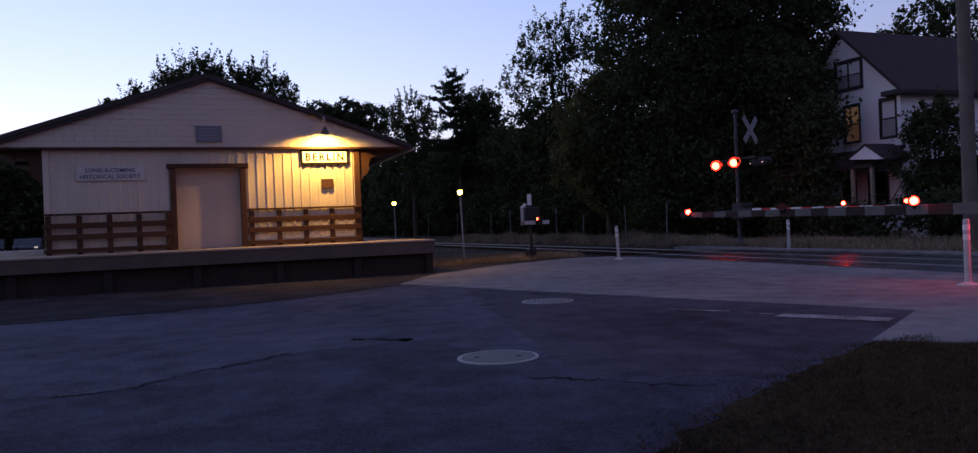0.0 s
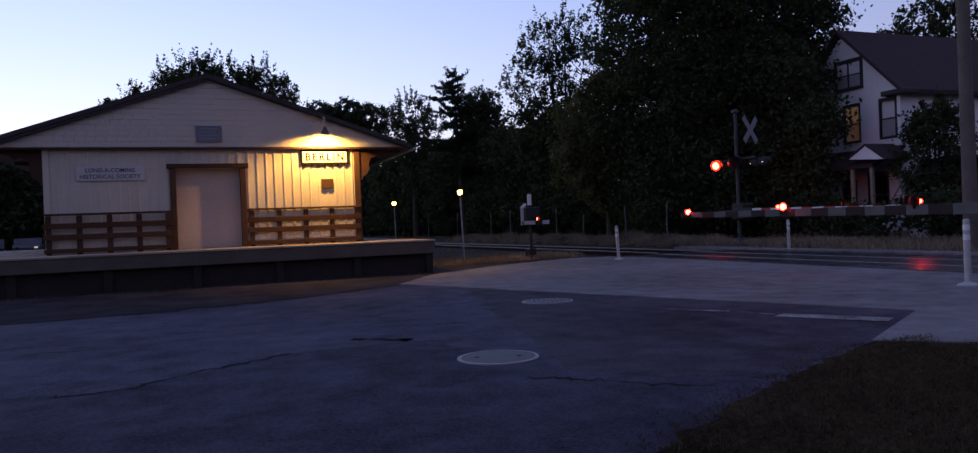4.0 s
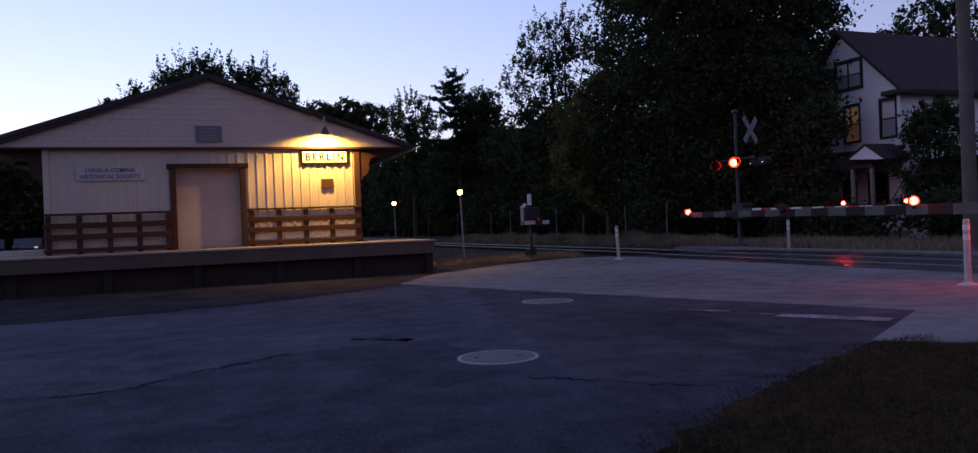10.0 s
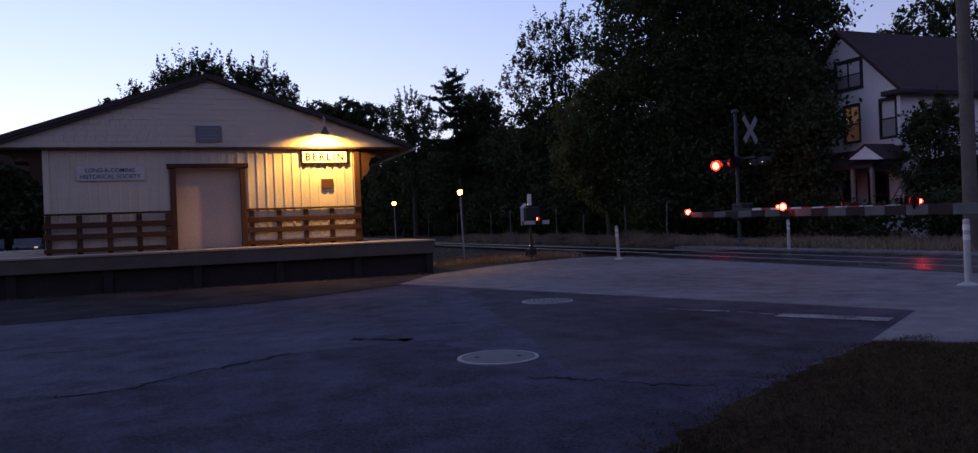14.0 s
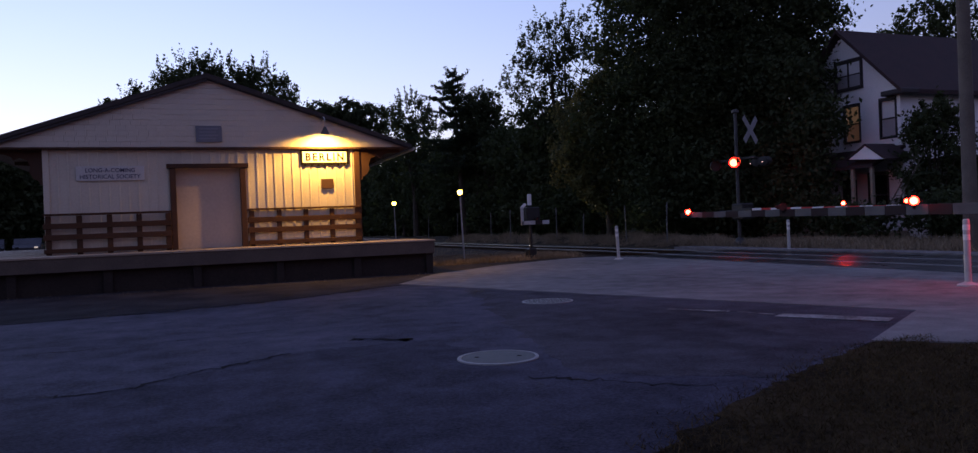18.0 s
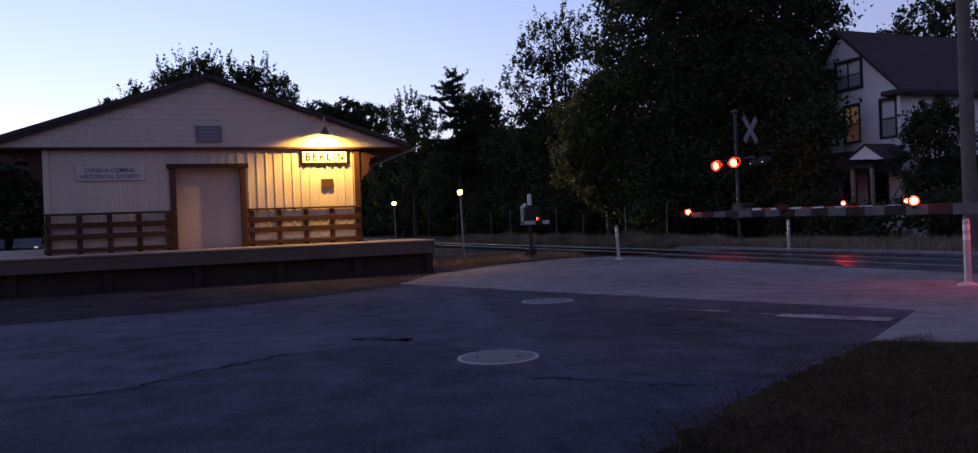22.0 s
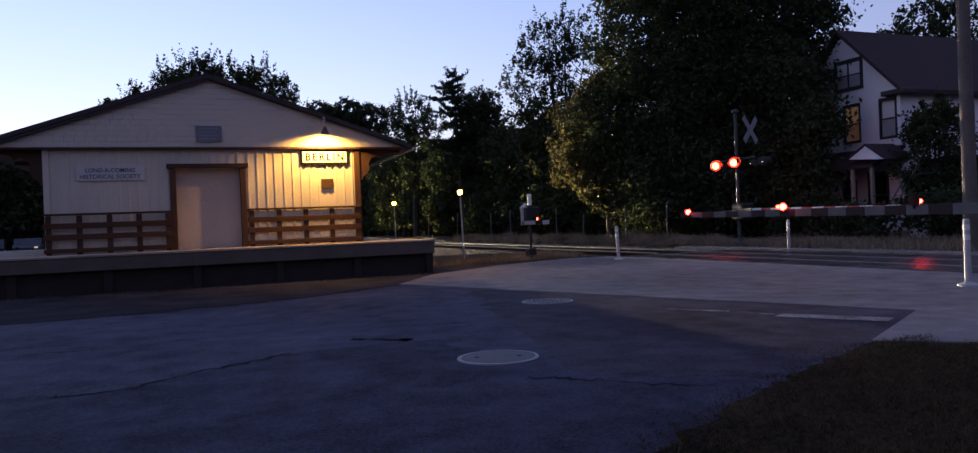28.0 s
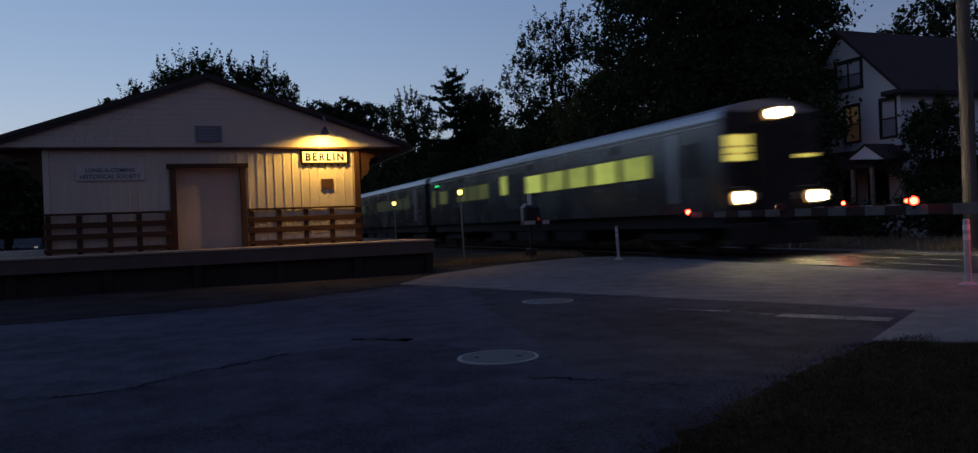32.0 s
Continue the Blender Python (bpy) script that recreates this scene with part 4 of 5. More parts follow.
def wall_with(bm, y0, y1, z0, z1, holes, x0, x1):
    """A wall in the y-z plane with rectangular openings."""
    ys = sorted({y0, y1, *[h[0] for h in holes], *[h[1] for h in holes]})
    zs = sorted({z0, z1, *[h[2] for h in holes], *[h[3] for h in holes]})
    for ya, yb in zip(ys, ys[1:]):
        for za, zb in zip(zs, zs[1:]):
            if not any(h[0] <= ya and yb <= h[1] and h[2] <= za and zb <= h[3] for h in holes):
                box(bm, x0, x1, ya, yb, za, zb)
    return bm


HOLES = [(20.75, 21.38, 3.80, 5.12), (22.38, 23.06, 3.80, 5.12), (24.2, 24.85, 3.80, 5.12), (21.2, 22.0, 0.9, 2.4), (22.6, 23.4, 0.3, 2.3)]
bm = wall_with(B(), HY0, HY1, -0.03, HEZ, HOLES, HX, HX + 0.2)
box(bm, HX + 0.2, HXB, HY0, HY0 + 0.2, -0.03, HEZ)
box(bm, HX + 0.2, HXB, HY1 - 0.2, HY1, -0.03, HEZ)
box(bm, HXB, HXB + 0.2, HY0, HY1, -0.03, HEZ)
house_wall = part("wall", bm, M_HOUSE, house, "white clapboard wall")
bm = B()
a = [bm.verts.new((HX + dx, y, z)) for dx in (0, 0.2) for y, z in ((HY0, HEZ + 0.001), (HY1, HEZ + 0.001), (HM, HAZ - 0.1))]
for q in ((0, 1, 2), (5, 4, 3), (0, 3, 4, 1), (1, 4, 5, 2), (2, 5, 3, 0)):
    bm.faces.new([a[i] for i in q])
part("gable", bm, M_HOUSE, house, "white clapboard gable")
# clapboards on the gable end
k = 0
z = 0.1
while z < HAZ - 0.25:
    if z < HEZ:
        ya, yb = HY0, HY1
    else:
        f = (z + 0.1 - HEZ) / (HAZ - HEZ)
        ya, yb = HY0 + (HM - HY0) * f, HY1 + (HM - HY1) * f
    segs = [(ya, yb)]
    for h in HOLES + [(22.20, 23.40, 5.85, 6.90)]:
        if h[2] - 0.12 < z < h[3]:
            nxt = []
            for s0, s1 in segs:
                if h[1] <= s0 or h[0] >= s1:
                    nxt.append((s0, s1))
                else:
                    if h[0] > s0:
                        nxt.append((s0, h[0]))
                    if h[1] < s1:
                        nxt.append((h[1], s1))
            segs = nxt
    for s0, s1 in segs:
        bm = B()
        v = [bm.verts.new(p) for p in ((HX - 0.022, s0, z), (HX - 0.022, s1, z), (HX - 0.004, s1, z + 0.125), (HX - 0.004, s0, z + 0.125), (HX, s0, z), (HX, s1, z))]
        bm.faces.new((v[0], v[1], v[2], v[3]))
        bm.faces.new((v[0], v[4], v[5], v[1]))
        part("clapboard", bm, M_HOUSE, house_wall)
    z += 0.125
z = 0.1
while z < HEZ - 0.2:
    bm = B()
    v = [bm.verts.new(p) for p in ((HX, HY0 - 0.022, z), (HXB, HY0 - 0.022, z), (HXB, HY0 - 0.004, z + 0.125), (HX, HY0 - 0.004, z + 0.125), (HX, HY0, z), (HXB, HY0, z))]
    bm.faces.new((v[1], v[0], v[3], v[2]))
    bm.faces.new((v[0], v[1], v[5], v[4]))
    part("clapboard", bm, M_HOUSE, house_wall)
    z += 0.125
for ye, s in ((HY0 - 0.35, 1), (HY1 + 0.35, -1)):
    ze = HEZ - 0.30
    bm = B()
    a = [(ye, ze), (HM, HAZ), (HM, HAZ + 0.16), (ye, ze + 0.16)]
    va = [bm.verts.new((HX - 0.35, y, z)) for y, z in a]
    vb = [bm.verts.new((HXB + 0.3, y, z)) for y, z in a]
    bm.faces.new(va)
    bm.faces.new(vb)
    for i in range(4):
        j = (i + 1) % 4
        bm.faces.new((va[i], va[j], vb[j], vb[i]))
    bmesh.ops.recalc_face_normals(bm, faces=bm.faces)
    part("roof_slope", bm, M_ROOFRED, house, "dark red shingle roof")
part("eave_return", box(B(), HX - 0.34, HX + 0.5, HY0 - 0.42, HY0 + 0.55, HEZ - 0.30, HEZ - 0.12, 0.03), M_TRIMDARK, house, "dark boxed eave return")
part("corner_board", box(B(), HX - 0.035, HX + 0.1, HY0 - 0.035, HY0 + 0.1, -0.03, HEZ - 0.3), M_HOUSE, house)


def house_window(y0, y1, z0, z1, pane_m, label, upper_m=None):
    w = part("window", box(B(), HX + 0.1, HX + 0.12, y0, y1, z0, z1), M_PALEFILL, house, label)
    e = 0.07
    for a, b, c, d in ((y0 - e, y1 + e, z1, z1 + 0.12), (y0 - e, y1 + e, z0 - 0.09, z0), (y0 - e, y0, z0, z1), (y1, y1 + e, z0, z1)):
        part("casing", box(B(), HX - 0.05, HX + 0.05, a, b, c, d, 0.006), M_TRIMDARK, w)
    zm = (z0 + z1) / 2
    part("meeting_rail", box(B(), HX + 0.03, HX + 0.07, y0, y1, zm - 0.025, zm + 0.025), M_TRIMDARK, w)
    for a, b, m in ((z0, zm - 0.026, pane_m), (zm + 0.026, z1, upper_m or pane_m)):
        part("pane", box(B(), HX + 0.06, HX + 0.066, y0 + 0.002, y1 - 0.002, a, b), m, w)


house_window(20.75, 21.38, 3.80, 5.12, M_SKYPANE, "sash window with a pale upper pane", M_PALEFILL)
house_window(22.38, 23.06, 3.80, 5.12, M_WARMDIM, "sash window lit dimly warm, brighter above", M_WARM)
house_window(24.2, 24.85, 3.80, 5.12, M_PANE, "dark sash window")
house_window(21.2, 22.0, 0.9, 2.4, M_PANE, "dark sash window under the porch")
# attic pair on the gable face
aw = part("window", box(B(), HX - 0.03, HX - 0.002, 22.2, 23.4, 5.85, 6.9), M_TRIMDARK, house, "pair of attic sash windows in a dark frame")
for ya, yb in ((22.26, 22.76), (22.84, 23.34)):
    for za, zb in ((5.91, 6.35), (6.40, 6.84)):
        # attic panes carry the sky's reflection in their pale colour
        part("pane", box(B(), HX - 0.042, HX - 0.031, ya, yb, za, zb), M_SKYPANE if za < 6 else M_PALEFILL, aw)
for a, b, c, d in ((22.12, 23.48, 6.9, 7.0), (22.12, 23.48, 5.77, 5.85), (22.12, 22.2, 5.85, 6.9), (23.4, 23.48, 5.85, 6.9), (22.77, 22.83, 5.85, 6.9)):
    part("casing", box(B(), HX - 0.07, HX - 0.004, a, b, c, d, 0.006), M_TRIMDARK, aw)
# side windows
for xa in (27.2, 30.2):
    w = part("window", box(B(), xa, xa + 0.8, HY0 - 0.04, HY0 - 0.026, 3.7, 5.0), M_TRIMDARK, house, "dark side window")
    for za, zb in ((3.76, 4.32), (4.38, 4.94)):
        part("pane", box(B(), xa + 0.06, xa + 0.74, HY0 - 0.05, HY0 - 0.041, za, zb), M_SKYPANE, w)
# porch: shed roof and a small pediment
px = HX - 1.7
bm = B()
v = [bm.verts.new(p) for p in ((px, HY0 - 0.2, 2.72), (px, HY1 + 0.2, 2.72), (HX - 0.03, HY1 + 0.2, 3.42), (HX - 0.03, HY0 - 0.2, 3.42), (px, HY0 - 0.2, 2.60), (px, HY1 + 0.2, 2.60), (HX - 0.03, HY1 + 0.2, 3.30), (HX - 0.03, HY0 - 0.2, 3.30))]
for q in ((0, 1, 2, 3), (7, 6, 5, 4), (0, 4, 5, 1), (1, 5, 6, 2), (2, 6, 7, 3), (3, 7, 4, 0)):
    bm.faces.new([v[i] for i in q])
porch = part("porch_roof", bm, M_ROOFRED, house, "dark shingled porch roof")
def wedge(bm, xa, xb, outline):
    """An outline of (y, z) drawn out along x."""
    va = [bm.verts.new((xa, y, z)) for y, z in outline]
    vb = [bm.verts.new((xb, y, z)) for y, z in outline]
    bm.faces.new(va)
    bm.faces.new(vb)
    for i in range(len(va)):
        k = (i + 1) % len(va)
        bm.faces.new((va[i], va[k], vb[k], vb[i]))
    bmesh.ops.recalc_face_normals(bm, faces=bm.faces)
    return bm


part("pediment", wedge(B(), px - 0.06, px - 0.02, [(19.80, 2.84), (21.30, 2.96), (20.55, 3.38)]), M_HOUSE, house, "small white porch pediment")
part("pediment_roof", wedge(B(), px - 0.10, px + 1.3, [(19.68, 2.80), (19.66, 2.86), (20.55, 3.46), (20.55, 3.39)]), M_ROOFRED, house, "dark little roof over the pediment")
part("pediment_roof", wedge(B(), px - 0.10, px + 1.3, [(21.40, 2.93), (21.42, 2.99), (20.55, 3.46), (20.55, 3.39)]), M_ROOFRED, house, "dark little roof over the pediment")
for y in (20.45, 21.3, 23.4, 25.4):
    part("porch_post", box(B(), px + 0.05, px + 0.17, y - 0.06, y + 0.06, 0.3, 2.62, 0.01), M_DECK, house, "weathered porch post")
part("porch_floor", box(B(), px - 0.05, HX - 0.03, HY0 - 0.2, HY1 + 0.2, -0.03, 0.3), M_DECK, house)
part("front_door", box(B(), HX + 0.08, HX + 0.12, 22.6, 23.4, 0.3, 2.3), M_TRIMDARK, house, "dark front door")
# low wing behind the side tree
part("side_roof", box(B(), 25.5, HXB, HY0 - 1.5, HY0 - 0.05, 2.75, 2.9), M_ROOFRED, house, "low dark roof along the side wall")
part("side_wall", box(B(), 25.8, HXB, HY0 - 1.3, HY0 - 1.15, -0.03, 2.74), M_TRIMDARK, house)

# ladder leaning on the porch roof
ld = thing("ladder", "pale extension ladder leaning against the porch", "ladder")
for dy in (0.0, 0.32):
    part("stile", tube(B(), (21.9, 19.7 + dy, 0.0), (23.55, 19.0 + dy * 0.7, 3.2), 0.025, None, 8), M_WOODPOLE, ld)
for k in range(11):
    f = (k + 0.6) / 11.5
    part("rung", tube(B(), (21.9 + 1.65 * f, 19.7 - 0.7 * f, 3.2 * f), (21.9 + 1.65 * f, 20.02 - 0.8 * f, 3.2 * f), 0.014, None, 8), M_WOODPOLE, ld)


# ================= parked car far behind the station =================
def parked_car(x, y, rz, label, lit):
    c = thing("parked_car", label, "car", pose(x, y, 0, 0, 0, rz), "parked cars")
    o = [(-2.2, 0.3), (2.2, 0.3), (2.25, 0.75), (1.9, 0.95), (1.1, 1.0), (0.6, 1.42), (-1.2, 1.45), (-1.8, 1.02), (-2.2, 0.95)]
    part("body", prism(B(), o, -0.88, 0.88), M_CAR, c)
    part("window", prism(B(), [(0.95, 1.02), (0.55, 1.37), (-1.15, 1.39), (-1.6, 1.04)], -0.885, 0.885), M_PANE, c)
    for wx in (-1.4, 1.4):
        for wy in (-0.8, 0.8):
            part("wheel", lathe(B(), [(0.0, -0.1), (0.32, -0.1), (0.33, 0.1), (0.0, 0.1)], 16, (wx, wy, 0.31), "y"), M_TYRE, c)
    for wy in (-0.6, 0.6):
        part("headlight", box(B(), 2.2, 2.27, wy - 0.12, wy + 0.12, 0.70, 0.82, 0.02), M_CARLAMP if lit and wy > 0 else M_PANE, c)


parked_car(-11.35, 66.0, -84, "dark parked car with a faint lamp beyond the platform", True)
parked_car(-14.0, 67.0, -80, "dark parked car beyond the platform", False)


# ================= trees =================
def crown_points(blobs, density, clump, per, spike, core):
    """Centres of leaves in clumps over the blobs, and looser fill inside them."""
    rng = np.random.default_rng(int(abs(blobs[0][0] * 37 + blobs[0][1] * 11)))
    out, fill = [], []
    for (x, y, z, r), inner in zip(blobs, core):
        n = max(10, int(density * r * r))
        d = rng.normal(size=(n, 3))
        d /= np.linalg.norm(d, axis=1)[:, None]
        c = np.array((x, y, z)) + d * r * rng.uniform(0.72, 1.08, (n, 1)) * np.array((1, 1, 0.95))
        cr = clump * rng.uniform(0.5, 1.25, n)
        p = rng.normal(size=(n, per, 3)) * 0.5
        p[:, :, 2] *= 0.75
        if spike:
            up = d[:, 2] > 0.1
            p[up, :, 2] *= 1 + spike
            p[up, :, :2] *= 0.55
        out.append((c[:, None, :] + p * cr[:, None, None]).reshape(-1, 3))
        k = int(inner * r * r * r)
        q = rng.normal(size=(k, 3))
        q = q / np.linalg.norm(q, axis=1)[:, None] * r * 0.8 * rng.uniform(0, 1, (k, 1)) ** 0.5
        fill.append(q + np.array((x, y, z)))
    return rng, np.concatenate(out), np.concatenate(fill)


def leaf_quads(rng, pts, size, long=1.6):
    n = len(pts)
    a = rng.normal(size=(n, 3))
    a /= np.linalg.norm(a, axis=1)[:, None]
    b = np.cross(a, rng.normal(size=(n, 3)))
    b /= np.linalg.norm(b, axis=1)[:, None]
    s = size * rng.uniform(0.55, 1.3, (n, 1))
    bend = np.cross(a, b) * s * 0.18
    return np.stack([pts - a * s * long / 2, pts + b * s / 2 + bend, pts + a * s * long / 2, pts - b * s / 2 + bend], 1)


def open_crown(rng, pts, wave, carve):
    """Which points stay when gaps are opened: a field of crossing waves above a level."""
    field = np.zeros(len(pts))
    for k in range(7):
        way = rng.normal(size=3)
        way *= math.tau / (wave * rng.uniform(0.6, 1.5)) / np.linalg.norm(way)
        field += np.sin(pts @ way + rng.uniform(0, math.tau))
    return field / 1.87 > carve


def tree(name, label, category, base, blobs, leaf, density=26, clump=0.7, per=46, spike=0.0, core=9.0, trunk=0.25, m=None, coresize=3.0, group="", wave=1.0, carve=-9.0, shoots=0, gaps_from=0.0):
    t = thing(name, label, category, pose(*base), group)
    bx_, by_ = base[0], base[1]
    share = [b[4] if len(b) > 4 else 1.0 for b in blobs]   # how full of inner leaves
    blobs = [b[:4] for b in blobs]
    bm = B()
    top = max(b[2] for b in blobs)
    cx, cy = np.mean([b[0] for b in blobs]), np.mean([b[1] for b in blobs])
    fork = Vector((0, 0, top * 0.35))
    tube(bm, (0, 0, 0), fork, trunk, trunk * 0.72, 10)
    tube(bm, fork, ((cx - bx_) * 0.8, (cy - by_) * 0.8, top * 0.8), trunk * 0.72, trunk * 0.25, 8)
    part("trunk", bm, M_BARK, t)
    for x, y, z, r in blobs:
        e = Vector((x - bx_, y - by_, z))
        mid = fork.lerp(e, 0.5) + Vector((random.uniform(-0.3, 0.3), random.uniform(-0.3, 0.3), 0.3))
        bm = B()
        tube(bm, fork * random.uniform(0.6, 1.0), mid, trunk * 0.4, trunk * 0.25, 7)
        tube(bm, mid, e, trunk * 0.25, trunk * 0.08, 6)
        for k in range(5):
            d = Vector((random.gauss(0, 1), random.gauss(0, 1), random.gauss(0.5, 0.8))).normalized() * r * 0.9
            tube(bm, e.lerp(mid, random.uniform(0, 0.3)), e + d, trunk * 0.1, 0.008, 5)
        part("limb", bm, M_BARK, t)
    rng, pts, fill = crown_points([(x - bx_, y - by_, z, r) for x, y, z, r in blobs], density, clump, per, spike, [core * f_ for f_ in share])
    if carve > -5:
        pts, fill = pts[open_crown(rng, pts, wave, carve) | (pts[:, 2] < gaps_from)], fill[open_crown(rng, fill, wave, carve) | (fill[:, 2] < gaps_from)]
    for k in range(shoots):
        # upright shoots that stand out of the crown, leafy along their length
        x, y, z, r = blobs[rng.integers(len(blobs))]
        a_, c_ = rng.uniform(0, math.tau), rng.uniform(0, 0.95)
        foot = np.array((x - bx_ + math.cos(a_) * r * c_, y - by_ + math.sin(a_) * r * c_, z + r * (1 - c_ * c_) ** 0.5 * 0.9))
        way = np.array((math.cos(a_) * c_ * 0.55, math.sin(a_) * c_ * 0.55, 1.0)) * rng.uniform(0.4, 1.15) * min(r, 1.3)
        f_ = rng.uniform(0, 1, (26, 1))
        pts = np.concatenate([pts, foot + way * f_ + rng.normal(size=(26, 3)) * 0.09 * (1.2 - f_)])
    q = np.concatenate([leaf_quads(rng, pts, leaf), leaf_quads(rng, fill, leaf * coresize, 1.2)])
    q[:, :, 2] = np.maximum(q[:, :, 2], 0.02)
    ob = new("crown", quads("crown", q, m or M_LEAF))
    ob.parent = t
    return t


tree("broadleaf_tree", "huge dark broadleaf tree with dense hanging foliage by the crossing", "tree", (21.8, 28.2, -0.03),
     [(19.7, 28.9, 9.1, 2.9, 0.2), (22.1, 27.9, 10.1, 3.59, 0.1), (23.9, 26.1, 9.2, 2.6, 0.1), (19.3, 31.2, 5.8, 2.2), (20.9, 28.4, 6.4, 3.5), (23.1, 26.4, 6.3, 3.0), (22.1, 24.0, 6.5, 1.35),
      (22.1, 22.7, 4.5, 1.0), (21.6, 23.0, 2.8, 1.1), (21.8, 25.9, 3.0, 2.7), (20.6, 28.7, 2.7, 2.7), (20.2, 32.0, 2.6, 2.0), (22.2, 27.9, 13.1, 4.1, 0.1), (19.6, 31.1, 11.2, 1.46, 0.2), (23.8, 24.2, 8.9, 0.95, 0.3)],
     0.125, 34, 0.75, 48, 0.0, 9.0, 0.5, coresize=2.6, wave=1.3, carve=-0.75, gaps_from=7.8)
tree("trackside_tree", "leafy tree at the trackside that catches passing headlamps", "tree", (19.0, 32.6, -0.03),
     [(18.2, 33.9, 6.2, 1.2), (18.1, 34.8, 4.8, 1.1), (18.2, 35.0, 3.6, 0.85), (18.4, 33.4, 4.4, 1.3), (18.2, 32.9, 3.0, 0.9), (18.2, 32.5, 1.9, 0.5), (18.6, 31.8, 6.6, 1.4), (18.8, 31.0, 7.7, 1.2),
      (19.2, 31.5, 4.5, 1.4), (19.6, 32.0, 2.6, 1.2)],
     0.125, 44, 0.42, 46, 0.0, 12.0, 0.22, M_LEAFB, wave=0.8, carve=-0.5, gaps_from=1.0)
tree("airy_tree", "tall thin-leaved tree with sky showing through its crown", "tree", (22.0, 43.8, -0.03),
     [(21.0, 43.3, 12.1, 1.7, 0.4), (20.1, 43.7, 10.0, 1.7, 0.3), (22.2, 42.9, 12.5, 1.7, 0.4), (23.2, 42.5, 10.6, 1.9, 0.6), (19.6, 43.9, 8.6, 1.2, 0.2), (22.0, 43.9, 8.9, 1.3, 3.0), (21.6, 43.5, 10.6, 0.8, 5.0)],
     0.11, 38, 0.40, 30, 0.2, 3.0, 0.3, wave=0.75, carve=-0.35, shoots=26)
def conifer(base, top, low, spread, label):
    """Tiers of drooping boughs with upswept tips round a leaning leader."""
    t = thing("conifer_tree", label, "tree", pose(*base))
    part("trunk", tube(B(), (0, 0, 0), (-0.5, 0.1, top), 0.26, 0.03, 9), M_BARK, t)
    rng = np.random.default_rng(17)
    pts = []
    z = low
    while z < top - 0.15:
        f = (z - low) / (top - low)
        reach = spread * (1 - f) ** 0.7 + 0.3
        bm = B()
        for k in range(7):
            a = rng.uniform(0, math.tau)
            length = reach * rng.uniform(0.4, 1.25)
            o = np.array((-0.5 * z / top, 0.1 * z / top, z))
            tip = o + np.array((math.cos(a) * length, math.sin(a) * length, rng.uniform(-0.35, 0.45)))
            tube(bm, o, tip, 0.03, 0.008, 5)
            m = int(60 * length) + 14
            s = rng.uniform(0.1, 1.05, (m, 1))
            p = o + (tip - o) * s + rng.normal(size=(m, 3)) * np.array((0.13, 0.13, 0.07)) * (1.2 - 0.6 * s)
            p[:, 2] += 0.35 * (s[:, 0] ** 3) - 0.12 * s[:, 0]
            pts.append(p)
        part("bough", bm, M_BARK, t)
        z += 0.56 - 0.16 * f
    q = leaf_quads(rng, np.concatenate(pts), 0.11, 2.2)
    ob = new("crown", quads("crown", q, M_LEAFC))
    ob.parent = t


conifer((19.9, 56.4, -0.03), 13.0, 5.6, 4.2, "dark conifer with uneven upswept tips")
conifer((21.2, 56.0, -0.03), 11.2, 5.0, 2.8, "shorter dark conifer beside a taller one")
tree("round_tree", "broad dark tree leaning against the conifers", "tree", (21.6, 55.3, -0.03),
     [(21.5, 55.4, 10.5, 1.25), (20.9, 55.6, 9.6, 1.45), (21.9, 55.2, 8.9, 1.3), (21.2, 55.4, 7.4, 1.9), (22.5, 55.0, 7.7, 1.1)], 0.13, 36, 0.45, 40, 0.2, 9.0, 0.3, wave=0.9, carve=-0.9)
tree("round_tree", "rounded dark tree in the distance", "tree", (19.7, 69.6, -0.03),
     [(19.7, 69.6, 11.6, 2.0), (18.8, 69.9, 9.9, 1.6), (20.7, 69.2, 10.1, 1.52), (19.3, 69.7, 8.4, 1.5)], 0.13, 36, 0.48, 36, 0.3, 3.0, 0.3, wave=1.1, carve=-0.45, shoots=30)
tree("distant_tree", "broad dark tree far along the line", "tree", (24.0, 120.5, -0.03),
     [(19.6, 122.5, 19.6, 2.1), (23.7, 120.7, 18.6, 3.1), (27.4, 119.4, 18.0, 2.8), (21.4, 121.7, 17.0, 3.4), (24.7, 120, 13.6, 4.2), (25.0, 120, 8.0, 5.0)], 0.32, 9, 0.7, 30, 0.0, 4.0, 0.4)
tree("shaggy_tree", "shaggy dark tree with upright shoots behind the station", "tree", (0.8, 55.5, -0.03),
     [(0.8, 55.5, 11.5, 1.6), (-1.2, 56.3, 11.1, 1.3), (2.7, 54.7, 11.2, 1.4), (-3.2, 57.0, 10.2, 0.9), (-4.8, 57.6, 9.8, 0.5), (0.7, 55.5, 10.2, 2.5)],
     0.11, 40, 0.45, 40, 0.3, 40.0, 0.35, coresize=2.2, wave=0.7, carve=-1.25, shoots=70)
